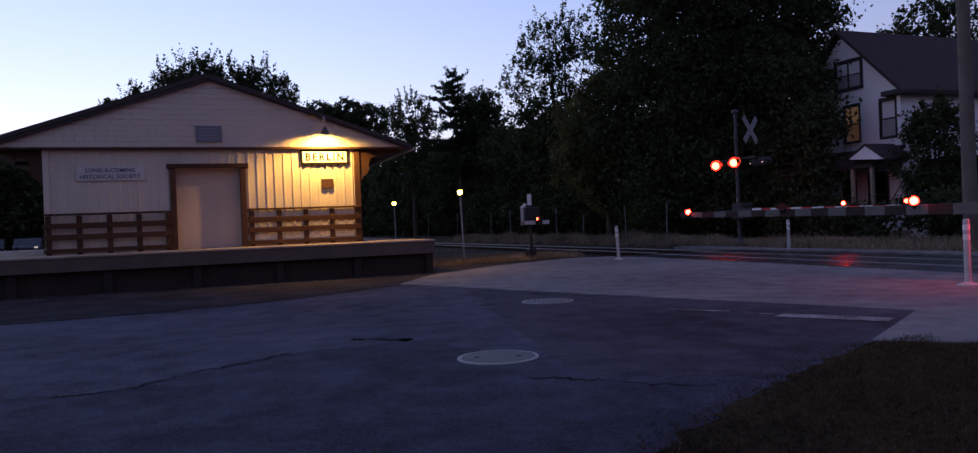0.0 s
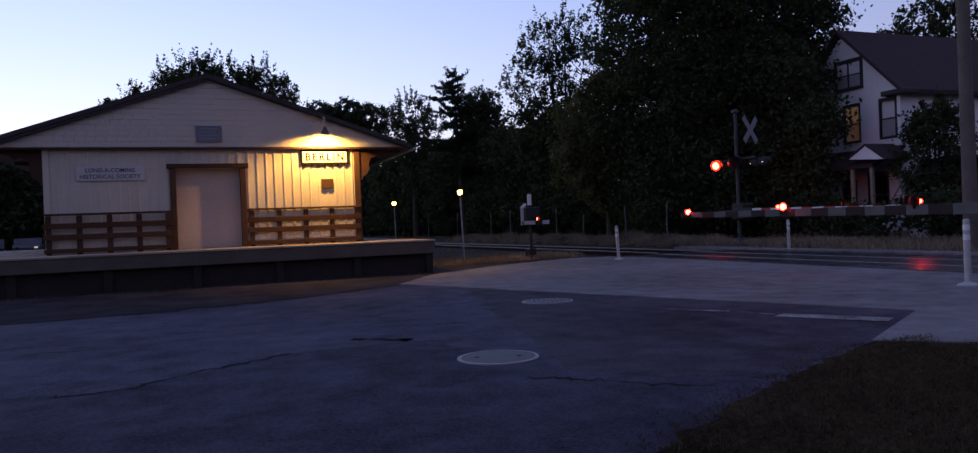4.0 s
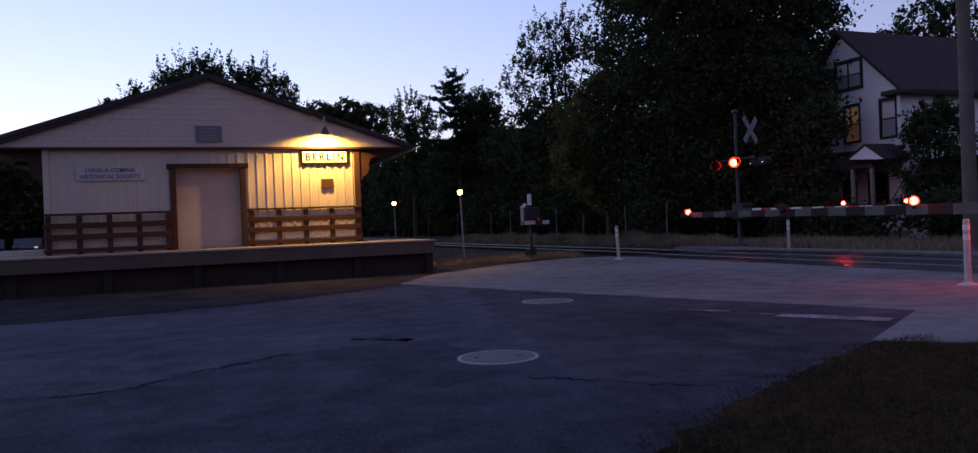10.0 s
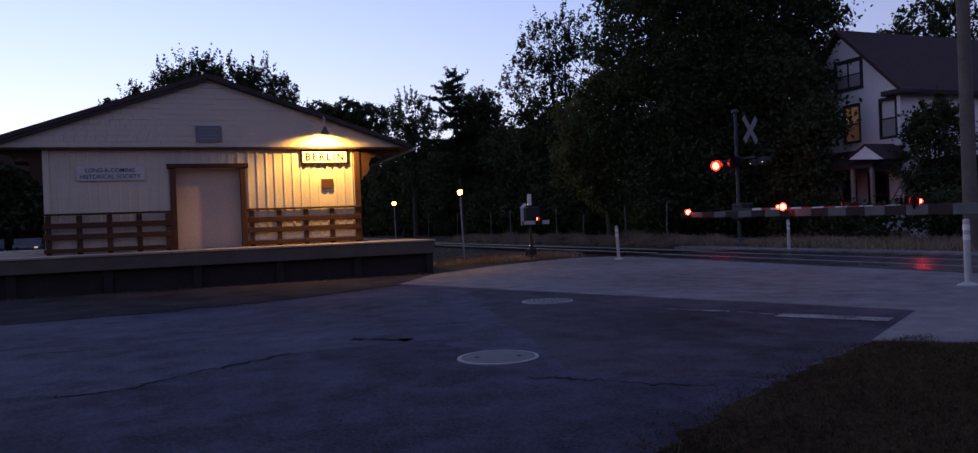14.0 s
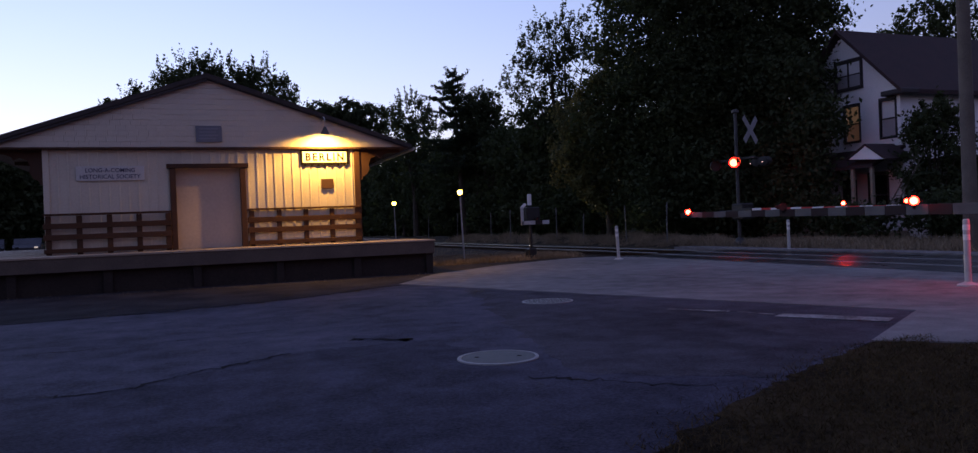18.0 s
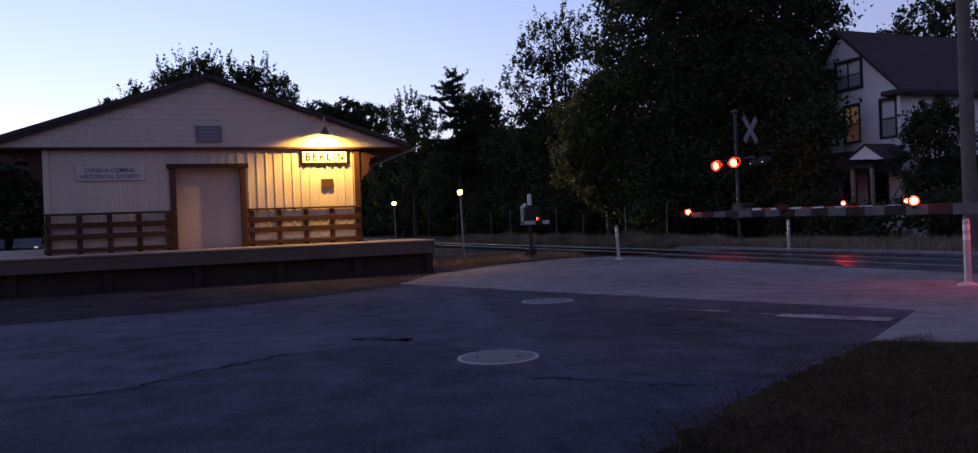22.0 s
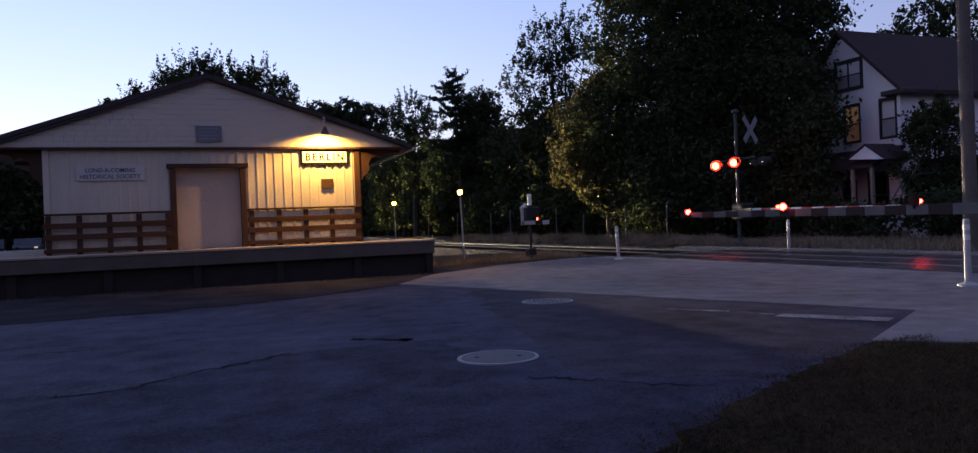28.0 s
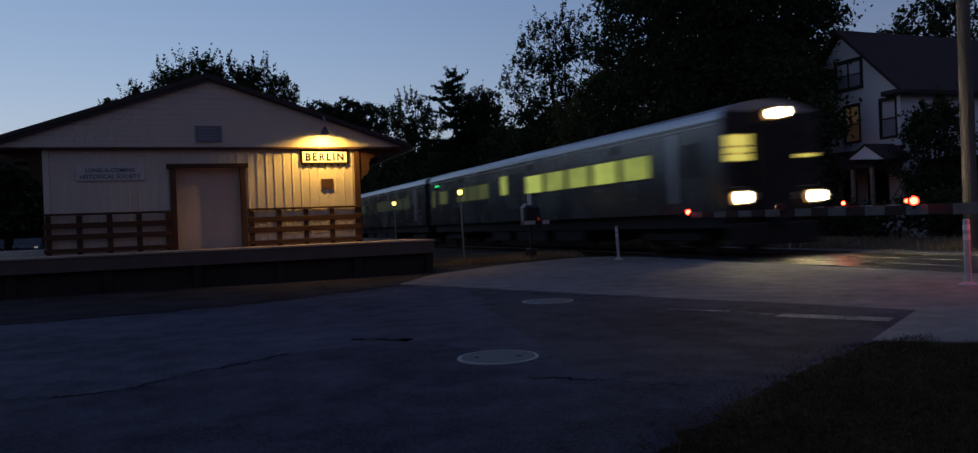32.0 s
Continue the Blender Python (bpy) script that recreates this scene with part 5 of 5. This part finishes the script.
tree("shaggy_tree", "smaller dark tree with feathery tips behind the station", "tree", (5.0, 51.7, -0.03),
     [(4.9, 51.8, 10.4, 1.38), (6.0, 51.3, 9.9, 0.98), (3.9, 52.1, 10.7, 0.98), (5.0, 51.7, 8.5, 1.6)], 0.11, 40, 0.42, 40, 0.2, 36.0, 0.3, coresize=2.2, wave=0.7, carve=-1.2, shoots=40)
HEDGE = [(19.4, 80.8, 7.5, 3.2), (19.9, 69.9, 6.1, 3.1), (19.8, 61.2, 5.9, 2.8), (20.2, 56.6, 6.0, 2.6), (20.3, 50.2, 5.9, 2.5), (20.6, 45.7, 5.7, 2.4), (20.8, 42.4, 5.5, 2.2), (21.2, 40.1, 4.9, 2.0),
         (19.6, 74.5, 3.3, 2.6), (19.6, 63.5, 2.6, 2.1), (19.7, 54.8, 2.3, 1.9), (20.1, 49.1, 2.4, 1.9), (20.4, 43.6, 2.1, 1.7), (20.8, 40.3, 2.0, 1.6), (20.2, 46.0, 7.5, 1.6), (20.9, 43.4, 7.2, 1.5)]
HEDGE = [(x + (1.8 if y > 44 else 1.2), y, z, r) for x, y, z, r in HEDGE]
for a, b in ((0, 8), (1, 9), (2, 9), (3, 10), (4, 11), (5, 14), (6, 15), (7, 13), (6, 12)):
    bl = [HEDGE[a], HEDGE[b], (HEDGE[a][0] + 0.6, HEDGE[a][1] + 1.5, HEDGE[a][2] * 0.45, HEDGE[a][3] * 0.9)]
    tree("trackside_thicket", "dense dark thicket beyond the rails", "tree", (HEDGE[a][0] + 0.3, HEDGE[a][1], -0.03), bl, 0.20, 16, 0.7, 34, 0.0, 9.0, 0.18, group="trackside thicket")
for x, y, z, r in ((22.3, 34.4, 1.4, 1.6), (24.1, 33.6, 1.3, 1.6), (24.9, 31.1, 1.2, 1.5), (23.6, 27.2, 1.2, 1.4)):
    tree("bush", "low dark bush under the trees", "bush", (x, y, -0.03), [(x, y, z, r)], 0.18, 18, 0.6, 36, 0.0, 8.0, 0.06, group="bushes")
tree("far_tree", "dark mass of trees beyond the platform", "tree", (-13.5, 71, -0.03),
     [(-12.6, 71.4, 5.6, 3.0), (-15.1, 72.4, 6.2, 3.0), (-11.0, 71.0, 3.5, 2.27), (-13.9, 69.8, 3.1, 2.2), (-18.5, 72, 5.0, 3.2), (-9.0, 72, 4.5, 2.6)], 0.26, 12, 0.8, 30, 0.0, 4.0, 0.3)
tree("round_tree", "dark tree crown rising behind the house roof", "tree", (41.8, 33.2, -0.03),
     [(41.3, 33.3, 12.0, 1.5), (43.6, 32.4, 11.9, 1.8), (39.8, 33.9, 11.5, 0.9), (42.5, 33, 9.5, 2.4)], 0.14, 30, 0.5, 34, 0.2, 2.5, 0.3, wave=0.9, carve=-0.3, shoots=24)
tree("small_tree", "small bushy tree against the side of the house", "tree", (23.9, 19.1, -0.03),
     [(23.9, 19.1, 3.7, 0.8), (24.1, 19.1, 4.6, 0.5), (23.4, 19.3, 2.6, 0.7), (24.3, 19.0, 2.2, 0.85), (23.6, 19.3, 1.6, 0.75), (24.0, 19.7, 3.9, 0.6), (24.4, 18.5, 3.3, 0.75), (24.6, 18.3, 2.0, 0.8), (24.3, 18.7, 4.3, 0.5)], 0.09, 60, 0.32, 44, 0.2, 26.0, 0.1, wave=0.5, carve=-0.8)
for x, y, z, r in ((21.5, 22.2, 1.2, 0.8), (21.0, 22.9, 0.8, 0.64), (21.7, 21.5, 0.9, 0.7), (21.6, 20.6, 0.75, 0.65), (21.7, 19.6, 0.7, 0.62)):
    tree("bush", "dark garden bush before the porch", "bush", (x, y, -0.03), [(x, y, z, r)], 0.10, 55, 0.35, 36, 0.0, 30.0, 0.04, group="bushes")
for x, y, z, r in ((25.5, 75.0, 1.6, 2.3), (25.6, 68.0, 1.6, 2.2), (25.4, 62.0, 1.5, 2.1), (25.5, 56.8, 1.5, 2.0), (25.6, 52.0, 1.4, 1.9), (25.5, 48.0, 1.4, 1.8), (25.4, 44.8, 1.3, 1.7)):
    tree("bush", "low dark bush under the trees", "bush", (x, y, -0.03), [(x, y, z, r)], 0.2, 16, 0.6, 36, 0.0, 8.0, 0.06, group="bushes")
for x, y, z, r in ((22.7, 18.2, 0.9, 0.85), (22.8, 17.2, 0.8, 0.8), (22.6, 16.3, 0.8, 0.75)):
    tree("bush", "dark garden bush beside the house", "bush", (x, y, -0.03), [(x, y, z, r)], 0.10, 55, 0.35, 36, 0.0, 30.0, 0.04, group="bushes")
for x, y in ((23.5, 104.0), (25.5, 92.0), (26.0, 138.0), (27.5, 78.0), (29.0, 64.0), (32.0, 40.5)):
    tree("trackside_thicket", "dense dark thicket beyond the rails", "tree", (x, y, -0.03), [(x, y, 6.0, 4.2), (x - 0.5, y + 3, 3.5, 4.0), (x, y - 3, 4.0, 4.2)], 0.34, 8, 0.9, 34, 0.0, 6.0, 0.22, group="trackside thicket")
# added belt, hidden by the station, keeps sunset glow off the train's side
for k in range(8):
    x, y = -58 + 8.2 * k, 92 + 5 * (k % 3)
    tree("wood_edge_tree", "dark tree added behind the station to block low sunset glow", "tree", (x, y, -0.03), [(x, y, 6.5, 4.2), (x + 2.5, y + 1, 4.0, 3.6), (x - 2.5, y, 3.6, 3.4)], 0.4, 5, 1.0, 30, 0.0, 2.0, 0.25, group="woods behind the station")
# woods that close the place far off
tree("far_woods", "dark woods closing the view along the line", "trees", (10, 330, -0.03),
     [(-70 + 14 * k, 330 + 6 * (k % 3), 5.5 + 2.0 * (k % 4), 9.0) for k in range(13) if k != 6], 0.9, 1.6, 2.2, 40, 0.0, 0.12, 0.4)


# ================= grass =================
def blades(name, label, polys, n, h0, h1, w, m):
    rng = np.random.default_rng(5)
    pts = []
    for x0, x1, y0, y1, share in polys:
        k = int(n * share)
        pts.append(np.stack([rng.uniform(x0, x1, k), rng.uniform(y0, y1, k), np.full(k, -0.032)], 1))
    p = np.concatenate(pts)
    k = len(p)
    a = rng.uniform(0, math.tau, k)
    d = np.stack([np.cos(a), np.sin(a), np.zeros(k)], 1) * w
    lean = rng.normal(size=(k, 3)) * 0.5
    lean[:, 2] = 1
    h = rng.uniform(h0, h1, (k, 1)) * lean
    q = np.stack([p - d, p + d, p + d * 0.2 + h, p - d * 0.2 + h], 1)
    ob = new(name, quads(name, q, m))
    return tagged(ob, label, "grass", "", "stuff")


rng0 = np.random.default_rng(8)
gx, gy = rng0.uniform(2.0, 8.4, 150000), rng0.uniform(-1.0, 5.0, 150000)
edge = np.where(gy < 3.2, 2.0 + (3.2 - gy) * 0.45, 2.0 + (gy - 3.2) * 1.95) + rng0.normal(0, 0.34, 150000)
right = np.where(gy > 4.5, 5.6 + (gy - 4.5), 7.0 - (gy - 2.0) * 0.35) + rng0.normal(0, 0.05, 150000)
keep = (gx > edge) & (gx < right)
gx, gy = gx[keep], gy[keep]
k = len(gx)
p = np.stack([gx, gy, np.full(k, -0.008)], 1)
a = rng0.uniform(0, math.tau, k)
d = np.stack([np.cos(a), np.sin(a), np.zeros(k)], 1) * 0.003
lean = rng0.normal(size=(k, 3)) * 0.9
lean[:, 2] = 1
h = rng0.uniform(0.010, 0.045, (k, 1)) * lean
tagged(new("lawn_grass", quads("lawn_grass", np.stack([p - d, p + d, p + d * 0.2 + h, p - d * 0.2 + h], 1), M_GRASS)), "short dull grass at the edge of the lot", "grass", "", "stuff")
def bank_height(x, y):
    """Height of the grassy bank beyond the rails."""
    f = np.clip((x - 17.05) / 0.8, 0, 1) * np.clip((20.5 - x) / 1.6, 0, 1)
    return f * (0.26 + 0.07 * np.sin(y * 0.9) + 0.05 * np.sin(y * 2.3 + 1.0) + 0.04 * np.sin(x * 3.0 + y * 0.5)) * np.clip((y - 22.8) / 2.5, 0, 1) * np.clip((95 - y) / 12, 0, 1)


bm = B()
grid = [[bm.verts.new((x, y, -0.06 + float(bank_height(x, y)))) for x in np.linspace(17.02, 20.6, 13)] for y in np.linspace(22.5, 95, 110)]
for ga, gb in zip(grid, grid[1:]):
    for k in range(12):
        bm.faces.new((ga[k], ga[k + 1], gb[k + 1], gb[k]))
alone("grass_bank", bm, M_DIRT, "low earth bank with dry grass beyond the rails", "bank", "structure", smooth=True)
rng1 = np.random.default_rng(21)
n1 = 34000
bx1, by1 = 17.1 + 2.6 * rng1.uniform(0, 1, n1) ** 1.4, 22.8 + 30 * rng1.uniform(0, 1, n1) ** 1.3
tuft = np.sin(by1 * 3.1) * np.sin(bx1 * 4.0 + by1) > -0.1
bx1, by1 = bx1[tuft], by1[tuft]
n1 = len(bx1)
p1 = np.stack([bx1, by1, bank_height(bx1, by1) - 0.07], 1)
a1 = rng1.uniform(0, math.tau, n1)
d1 = np.stack([np.cos(a1), np.sin(a1), np.zeros(n1)], 1) * 0.009
lean1 = rng1.normal(size=(n1, 3)) * 0.55
lean1[:, 2] = 1
h1 = rng1.uniform(0.10, 0.32, (n1, 1)) * lean1
tagged(new("bank_grass", quads("bank_grass", np.stack([p1 - d1, p1 + d1, p1 + d1 * 0.2 + h1, p1 - d1 * 0.2 + h1], 1), M_DRY)), "pale dry grass on the bank beyond the rails", "grass", "", "stuff")
blades("dry_weeds", "pale dry weeds at the road's end beside the platform", [(6.0, 9.6, 21.2, 25.0, 0.7), (9.6, 11.6, 21.6, 24.5, 0.3)], 24000, 0.05, 0.21, 0.008, M_DRY)
blades("trackside_grass", "pale dry grass along the far side of the rails", [(17.1, 20.5, 18, 23, 0.5), (17.2, 23.5, 10, 20, 0.5)], 16000, 0.10, 0.34, 0.010, M_DRY)
blades("weeds", "thin weeds in the gravel by the platform", [(6.0, 12.0, 21.5, 40, 0.7), (-6, 5.4, 17.2, 18.2, 0.1)], 5000, 0.02, 0.08, 0.005, M_DRY)


# ================= train =================
TX = 14.17
CARLEN, W, ZB, ZR = 25.9, 1.56, 1.15, 3.78


def coach_profile():
    o = [(-W, ZB), (-W, ZR - 0.25), (-W + 0.025, ZR - 0.13), (-W + 0.09, ZR - 0.02)]
    for k in range(1, 8):
        f = k / 8
        o.append((-W + 0.09 + (2 * W - 0.18) * f, ZR - 0.02 + 0.30 * math.sin(math.pi * f) ** 0.8))
    o += [(W - 0.09, ZR - 0.02), (W - 0.025, ZR - 0.13), (W, ZR - 0.25), (W, ZB)]
    return o


def rail_car(cab, label, bright, rear):
    """A coach along +y from its leading end at y = 0; the train runs towards -y."""
    c = thing("rail_coach", label, "train car", pose(TX, 900, 0.05), "train cars")
    whole = coach_profile()
    part("body_shell", prism(B(), [whole[0], whole[1], whole[-2], whole[-1]], 0.25, CARLEN - 0.25), M_STAINLESS, c, "brushed stainless steel body")
    part("roof", prism(B(), [(x, z + 0.003) for x, z in whole[1:-1]], 0.25, CARLEN - 0.25), M_COACHROOF, c, "pale curved metal roof")
    part("underframe", box(B(), -1.35, 1.35, 0.5, CARLEN - 0.5, 0.75, ZB - 0.004), M_UNDER, c)
    for k, (ya, yb) in enumerate(((8.2, 10.6), (11.2, 14.2), (15.0, 17.0))):
        part("equipment_case", box(B(), -1.3, 1.3, ya, yb, 0.32, 0.75, 0.04), M_UNDER, c)
    for yc in (3.2, CARLEN - 3.2):
        tr = part("bogie", box(B(), -1.15, 1.15, yc - 1.5, yc + 1.5, 0.38, 0.62, 0.03), M_UNDER, c)
        for dy in (-1.25, 1.25):
            for sx in (-0.74, 0.74):
                part("wheel", lathe(B(), [(0.0, -0.065), (0.455, -0.065), (0.455, 0.05), (0.48, 0.055), (0.48, 0.065), (0.0, 0.065)], 20, (sx, yc + dy, 0.48), "x"), M_UNDER, tr)
    for sx in (-1, 1):
        for k in range(9):
            part("body_flute", box(B(), *sorted((sx * W, sx * (W + 0.012))), 2.9, CARLEN - 2.6, ZB + 0.08 + k * 0.10, ZB + 0.12 + k * 0.10), M_STAINLESS, c)
        part("roof_rail", box(B(), *sorted((sx * (W - 0.0), sx * (W + 0.02))), 0.3, CARLEN - 0.3, ZR - 0.30, ZR - 0.25), M_STAINLESS, c)
        part("window_band", box(B(), *sorted((sx * W, sx * (W + 0.006))), 3.4, 12.6, 2.17, 2.98), M_TRAINDARK, c, "dark glazing band")
        part("window_band", box(B(), *sorted((sx * W, sx * (W + 0.006))), 16.4, 24.1, 2.17, 2.98), M_TRAINDARK, c, "dark glazing band")
        panes = [(3.55 + k * 1.84, 3.55 + k * 1.84 + 1.50, bright) for k in range(5)] + [(16.6 + k * 1.5, 16.6 + k * 1.5 + (1.28 if k != 3 else 0.75), rear if k != 3 else M_TRAINDARK) for k in range(5)]
        for ya, yb, lit in panes:
            w = part("window", box(B(), *sorted((sx * (W + 0.007), sx * (W + 0.012))), ya, yb, 2.24, 2.92), lit, c, "window glowing yellow-green")
            for za, zb in ((2.205, 2.238), (2.922, 2.955)):
                part("window_frame", box(B(), *sorted((sx * (W + 0.006), sx * (W + 0.02))), ya - 0.03, yb + 0.03, za, zb), M_STAINLESS, w)
        for ya, yb in ((13.1, 14.3), (14.36, 15.5)):
            d = part("door", box(B(), *sorted((sx * W, sx * (W + 0.012))), ya, yb, ZB + 0.05, 3.45), M_STAINLESS, c, "stainless sliding door")
            part("door_window", box(B(), *sorted((sx * (W + 0.013), sx * (W + 0.018))), ya + (0.42 if ya < 14 else 0.04), yb - (0.04 if ya < 14 else 0.42), 2.3, 3.1), bright if ya > 14 else M_TRAINDARK, d)
        for ya in (1.1, 24.5):
            d = part("door", box(B(), *sorted((sx * W, sx * (W + 0.012))), ya, ya + 0.85, ZB + 0.05, 3.2), M_STAINLESS, c, "stainless end door")
            part("door_window", box(B(), *sorted((sx * (W + 0.013), sx * (W + 0.018))), ya + (0.03 if ya < 5 else 0.22), ya + (0.82 if ya < 5 else 0.63), 2.12, 3.02), M_TRAINDARK if ya < 5 else rear, d)
        part("door_post", box(B(), *sorted((sx * W, sx * (W + 0.03))), 2.2, 2.48, 1.45, 3.35, 0.01), M_COACHROOF, c, "pale polished door post")
        part("door_post", box(B(), *sorted((sx * W, sx * (W + 0.03))), 9.02, 9.09, 2.99, 3.4, 0.01), M_COACHROOF, c, "pale polished strip")
        part("drip_rail", box(B(), *sorted((sx * W, sx * (W + 0.03))), 0.3, CARLEN - 0.3, 3.40, 3.425), M_COACHROOF, c, "bright drip rail")
        for yv in (5.2, 11.8, 20.0):
            part("vent_panel", box(B(), *sorted((sx * W, sx * (W + 0.010))), yv, yv + 0.5, 3.12, 3.36), M_TRAINDARK, c)
        part("door_indicator", box(B(), *sorted((sx * (W + 0.002), sx * (W + 0.04))), 24.2, 24.4, 3.2, 3.28), M_GREEN, c, "small green light")
    for ya in (0.0, CARLEN - 0.25):
        part("end_diaphragm", box(B(), -0.62, 0.62, ya, ya + 0.25, 1.1, 3.4, 0.02), M_UNDER, c)
        part("coupler", box(B(), -0.14, 0.14, ya - 0.25 if ya == 0 else ya + 0.1, ya + 0.5, 0.75, 1.0, 0.03), M_UNDER, c)
    if cab:
        front = part("front_panel", box(B(), -1.5, 1.5, 0.20, 0.248, ZB, 3.74, 0.02), M_TRAINDARK, c, "dark cab end panel")
        lw = part("cab_window", box(B(), -1.46, -0.72, 0.17, 0.199, 2.45, 3.12), M_CABWIN, c, "lit cab window")
        for z in (2.62, 2.80):
            part("window_bar", box(B(), -1.46, -0.72, 0.16, 0.169, z, z + 0.03), M_TRAINDARK, lw)
        rw = part("cab_window", box(B(), 0.72, 1.46, 0.17, 0.199, 2.45, 3.12), M_TRAINDARK, c, "dark cab window")
        part("lit_strip", box(B(), 0.80, 1.44, 0.16, 0.169, 2.54, 2.63), M_CABWIN, rw, "lit strip below the blind")
        part("end_door", box(B(), -0.42, 0.42, 0.12, 0.199, ZB + 0.05, 3.3, 0.02), M_STAINLESS, c, "stainless end door")
        part("pilot", box(B(), -1.35, 1.35, 0.05, 0.35, 0.28, 0.85, 0.03), M_UNDER, c, "black pilot plate")
        for sx in (-1, 1):
            part("number_board", box(B(), *sorted((sx * 0.30, sx * 0.86)), 0.15, 0.199, 1.44, 1.62, 0.01), M_NUMBER, c, "pale number board")
            part("grab_rail", tube(B(), (sx * 0.85, 0.12, 1.78), (sx * 1.5, 0.12, 1.78), 0.016, None, 8), M_STAINLESS, c)
            part("corner_post", box(B(), *sorted((sx * 1.46, sx * 1.558)), 0.21, 0.26, ZB, 3.6, 0.01), M_STAINLESS, c)

        def headlamp(x, z, r, name, beam, bore):
            h = part(name, lathe(B(), [(bore, -0.11), (r * 1.17, -0.02), (r * 1.19, -0.15), (r * 1.25, -0.15), (r * 1.3, 0.16), (bore, 0.165), (bore, -0.11)], 18, (x, 0.02, z), "y", False), M_STEELDARK, c, "round headlamp case")
            part("lens", lathe(B(), [(bore, -0.125), (r * 0.7, -0.11), (r * 1.15, -0.04), (r * 1.15, -0.03), (bore, -0.115), (bore, -0.125)], 18, (x, 0.015, z), "y", False), M_LENS, h, "glaring warm white lens")
            # added emissive ring in place of the lamp's halo
            part("bezel", lathe(B(), [(r * 1.2, -0.06), (r * 1.5, -0.03), (r * 1.55, 0.0), (r * 1.2, 0.0), (r * 1.2, -0.06)], 18, (x, 0.02, z), "y", False), M_HALO, h, "amber ring imitating the glow round the lamp")
            part("filament", lathe(B(), [(0.0, 0.145), (bore * 0.55, 0.145), (bore * 0.55, 0.15), (0.0, 0.15)], 14, (x, 0.02, z), "y"), beam, h, "glaring lamp core")

        headlamp(-1.2, 1.50, 0.12, "ditch_light", M_BEAMLOW, 0.028)
        headlamp(1.2, 1.50, 0.12, "ditch_light", M_BEAMLOW, 0.028)
        headlamp(-0.14, 3.66, 0.10, "headlight", M_BEAM, 0.018)
        headlamp(0.14, 3.66, 0.10, "headlight", M_BEAMWIDE, 0.027)
        part("headlight_casing", box(B(), -0.36, 0.36, 0.19, 0.26, 3.48, 3.84, 0.03), M_TRAINDARK, c)
    return c


coaches = [rail_car(True, "stainless cab coach with glaring headlamps leading the train", M_TRAINWIN, M_TRAINWIN3),
           rail_car(False, "stainless coach with dim yellow-green windows", M_TRAINWIN4, M_TRAINWIN4)]
for k in (2, 3):
    coaches.append(copy_thing(coaches[1], pose(TX, 900, 0.05)))


# ================= movement =================
def motions():
    # the train: 29 metres a second towards the camera's end of the line
    for k, c in enumerate(coaches):
        walk(c, [(s, pose(TX, 15.75 + 29.05 * (32 - s) + k * 26.4, 0.05)) for s in (0.0, 8.0, 16.0, 24.0, 28.0, 30.0, 31.0, 32.0)])
    # the flashers: each lamp face turns half round at every beat of 0.55 s
    for face, phase, after in FLASHERS:
        base = face.matrix_basis.copy()
        beats = []
        k = -1
        while -0.145 + 0.55 * k < 32.2:
            beats.append((-0.145 + 0.55 * k, k % 2 == phase))
            k += 1
        rows, turn = [], 180.0 if beats[0][1] else 0.0
        for s, lit in beats:
            wait, steps = (0.0, 3) if lit else (after, 4)
            for j in range(steps + 1):
                at = s + wait + j / 60
                ang = turn + 180 * j / steps
                if 0.0 < at < 32.0:
                    rows.append((at, base @ pose(0, 0, 0, 0, 0, ang)))
            turn += 180
        rows.insert(0, (0.0, rows[0][1].copy()))
        rows.append((32.0, rows[-1][1].copy()))
        walk(face, rows)


motions()
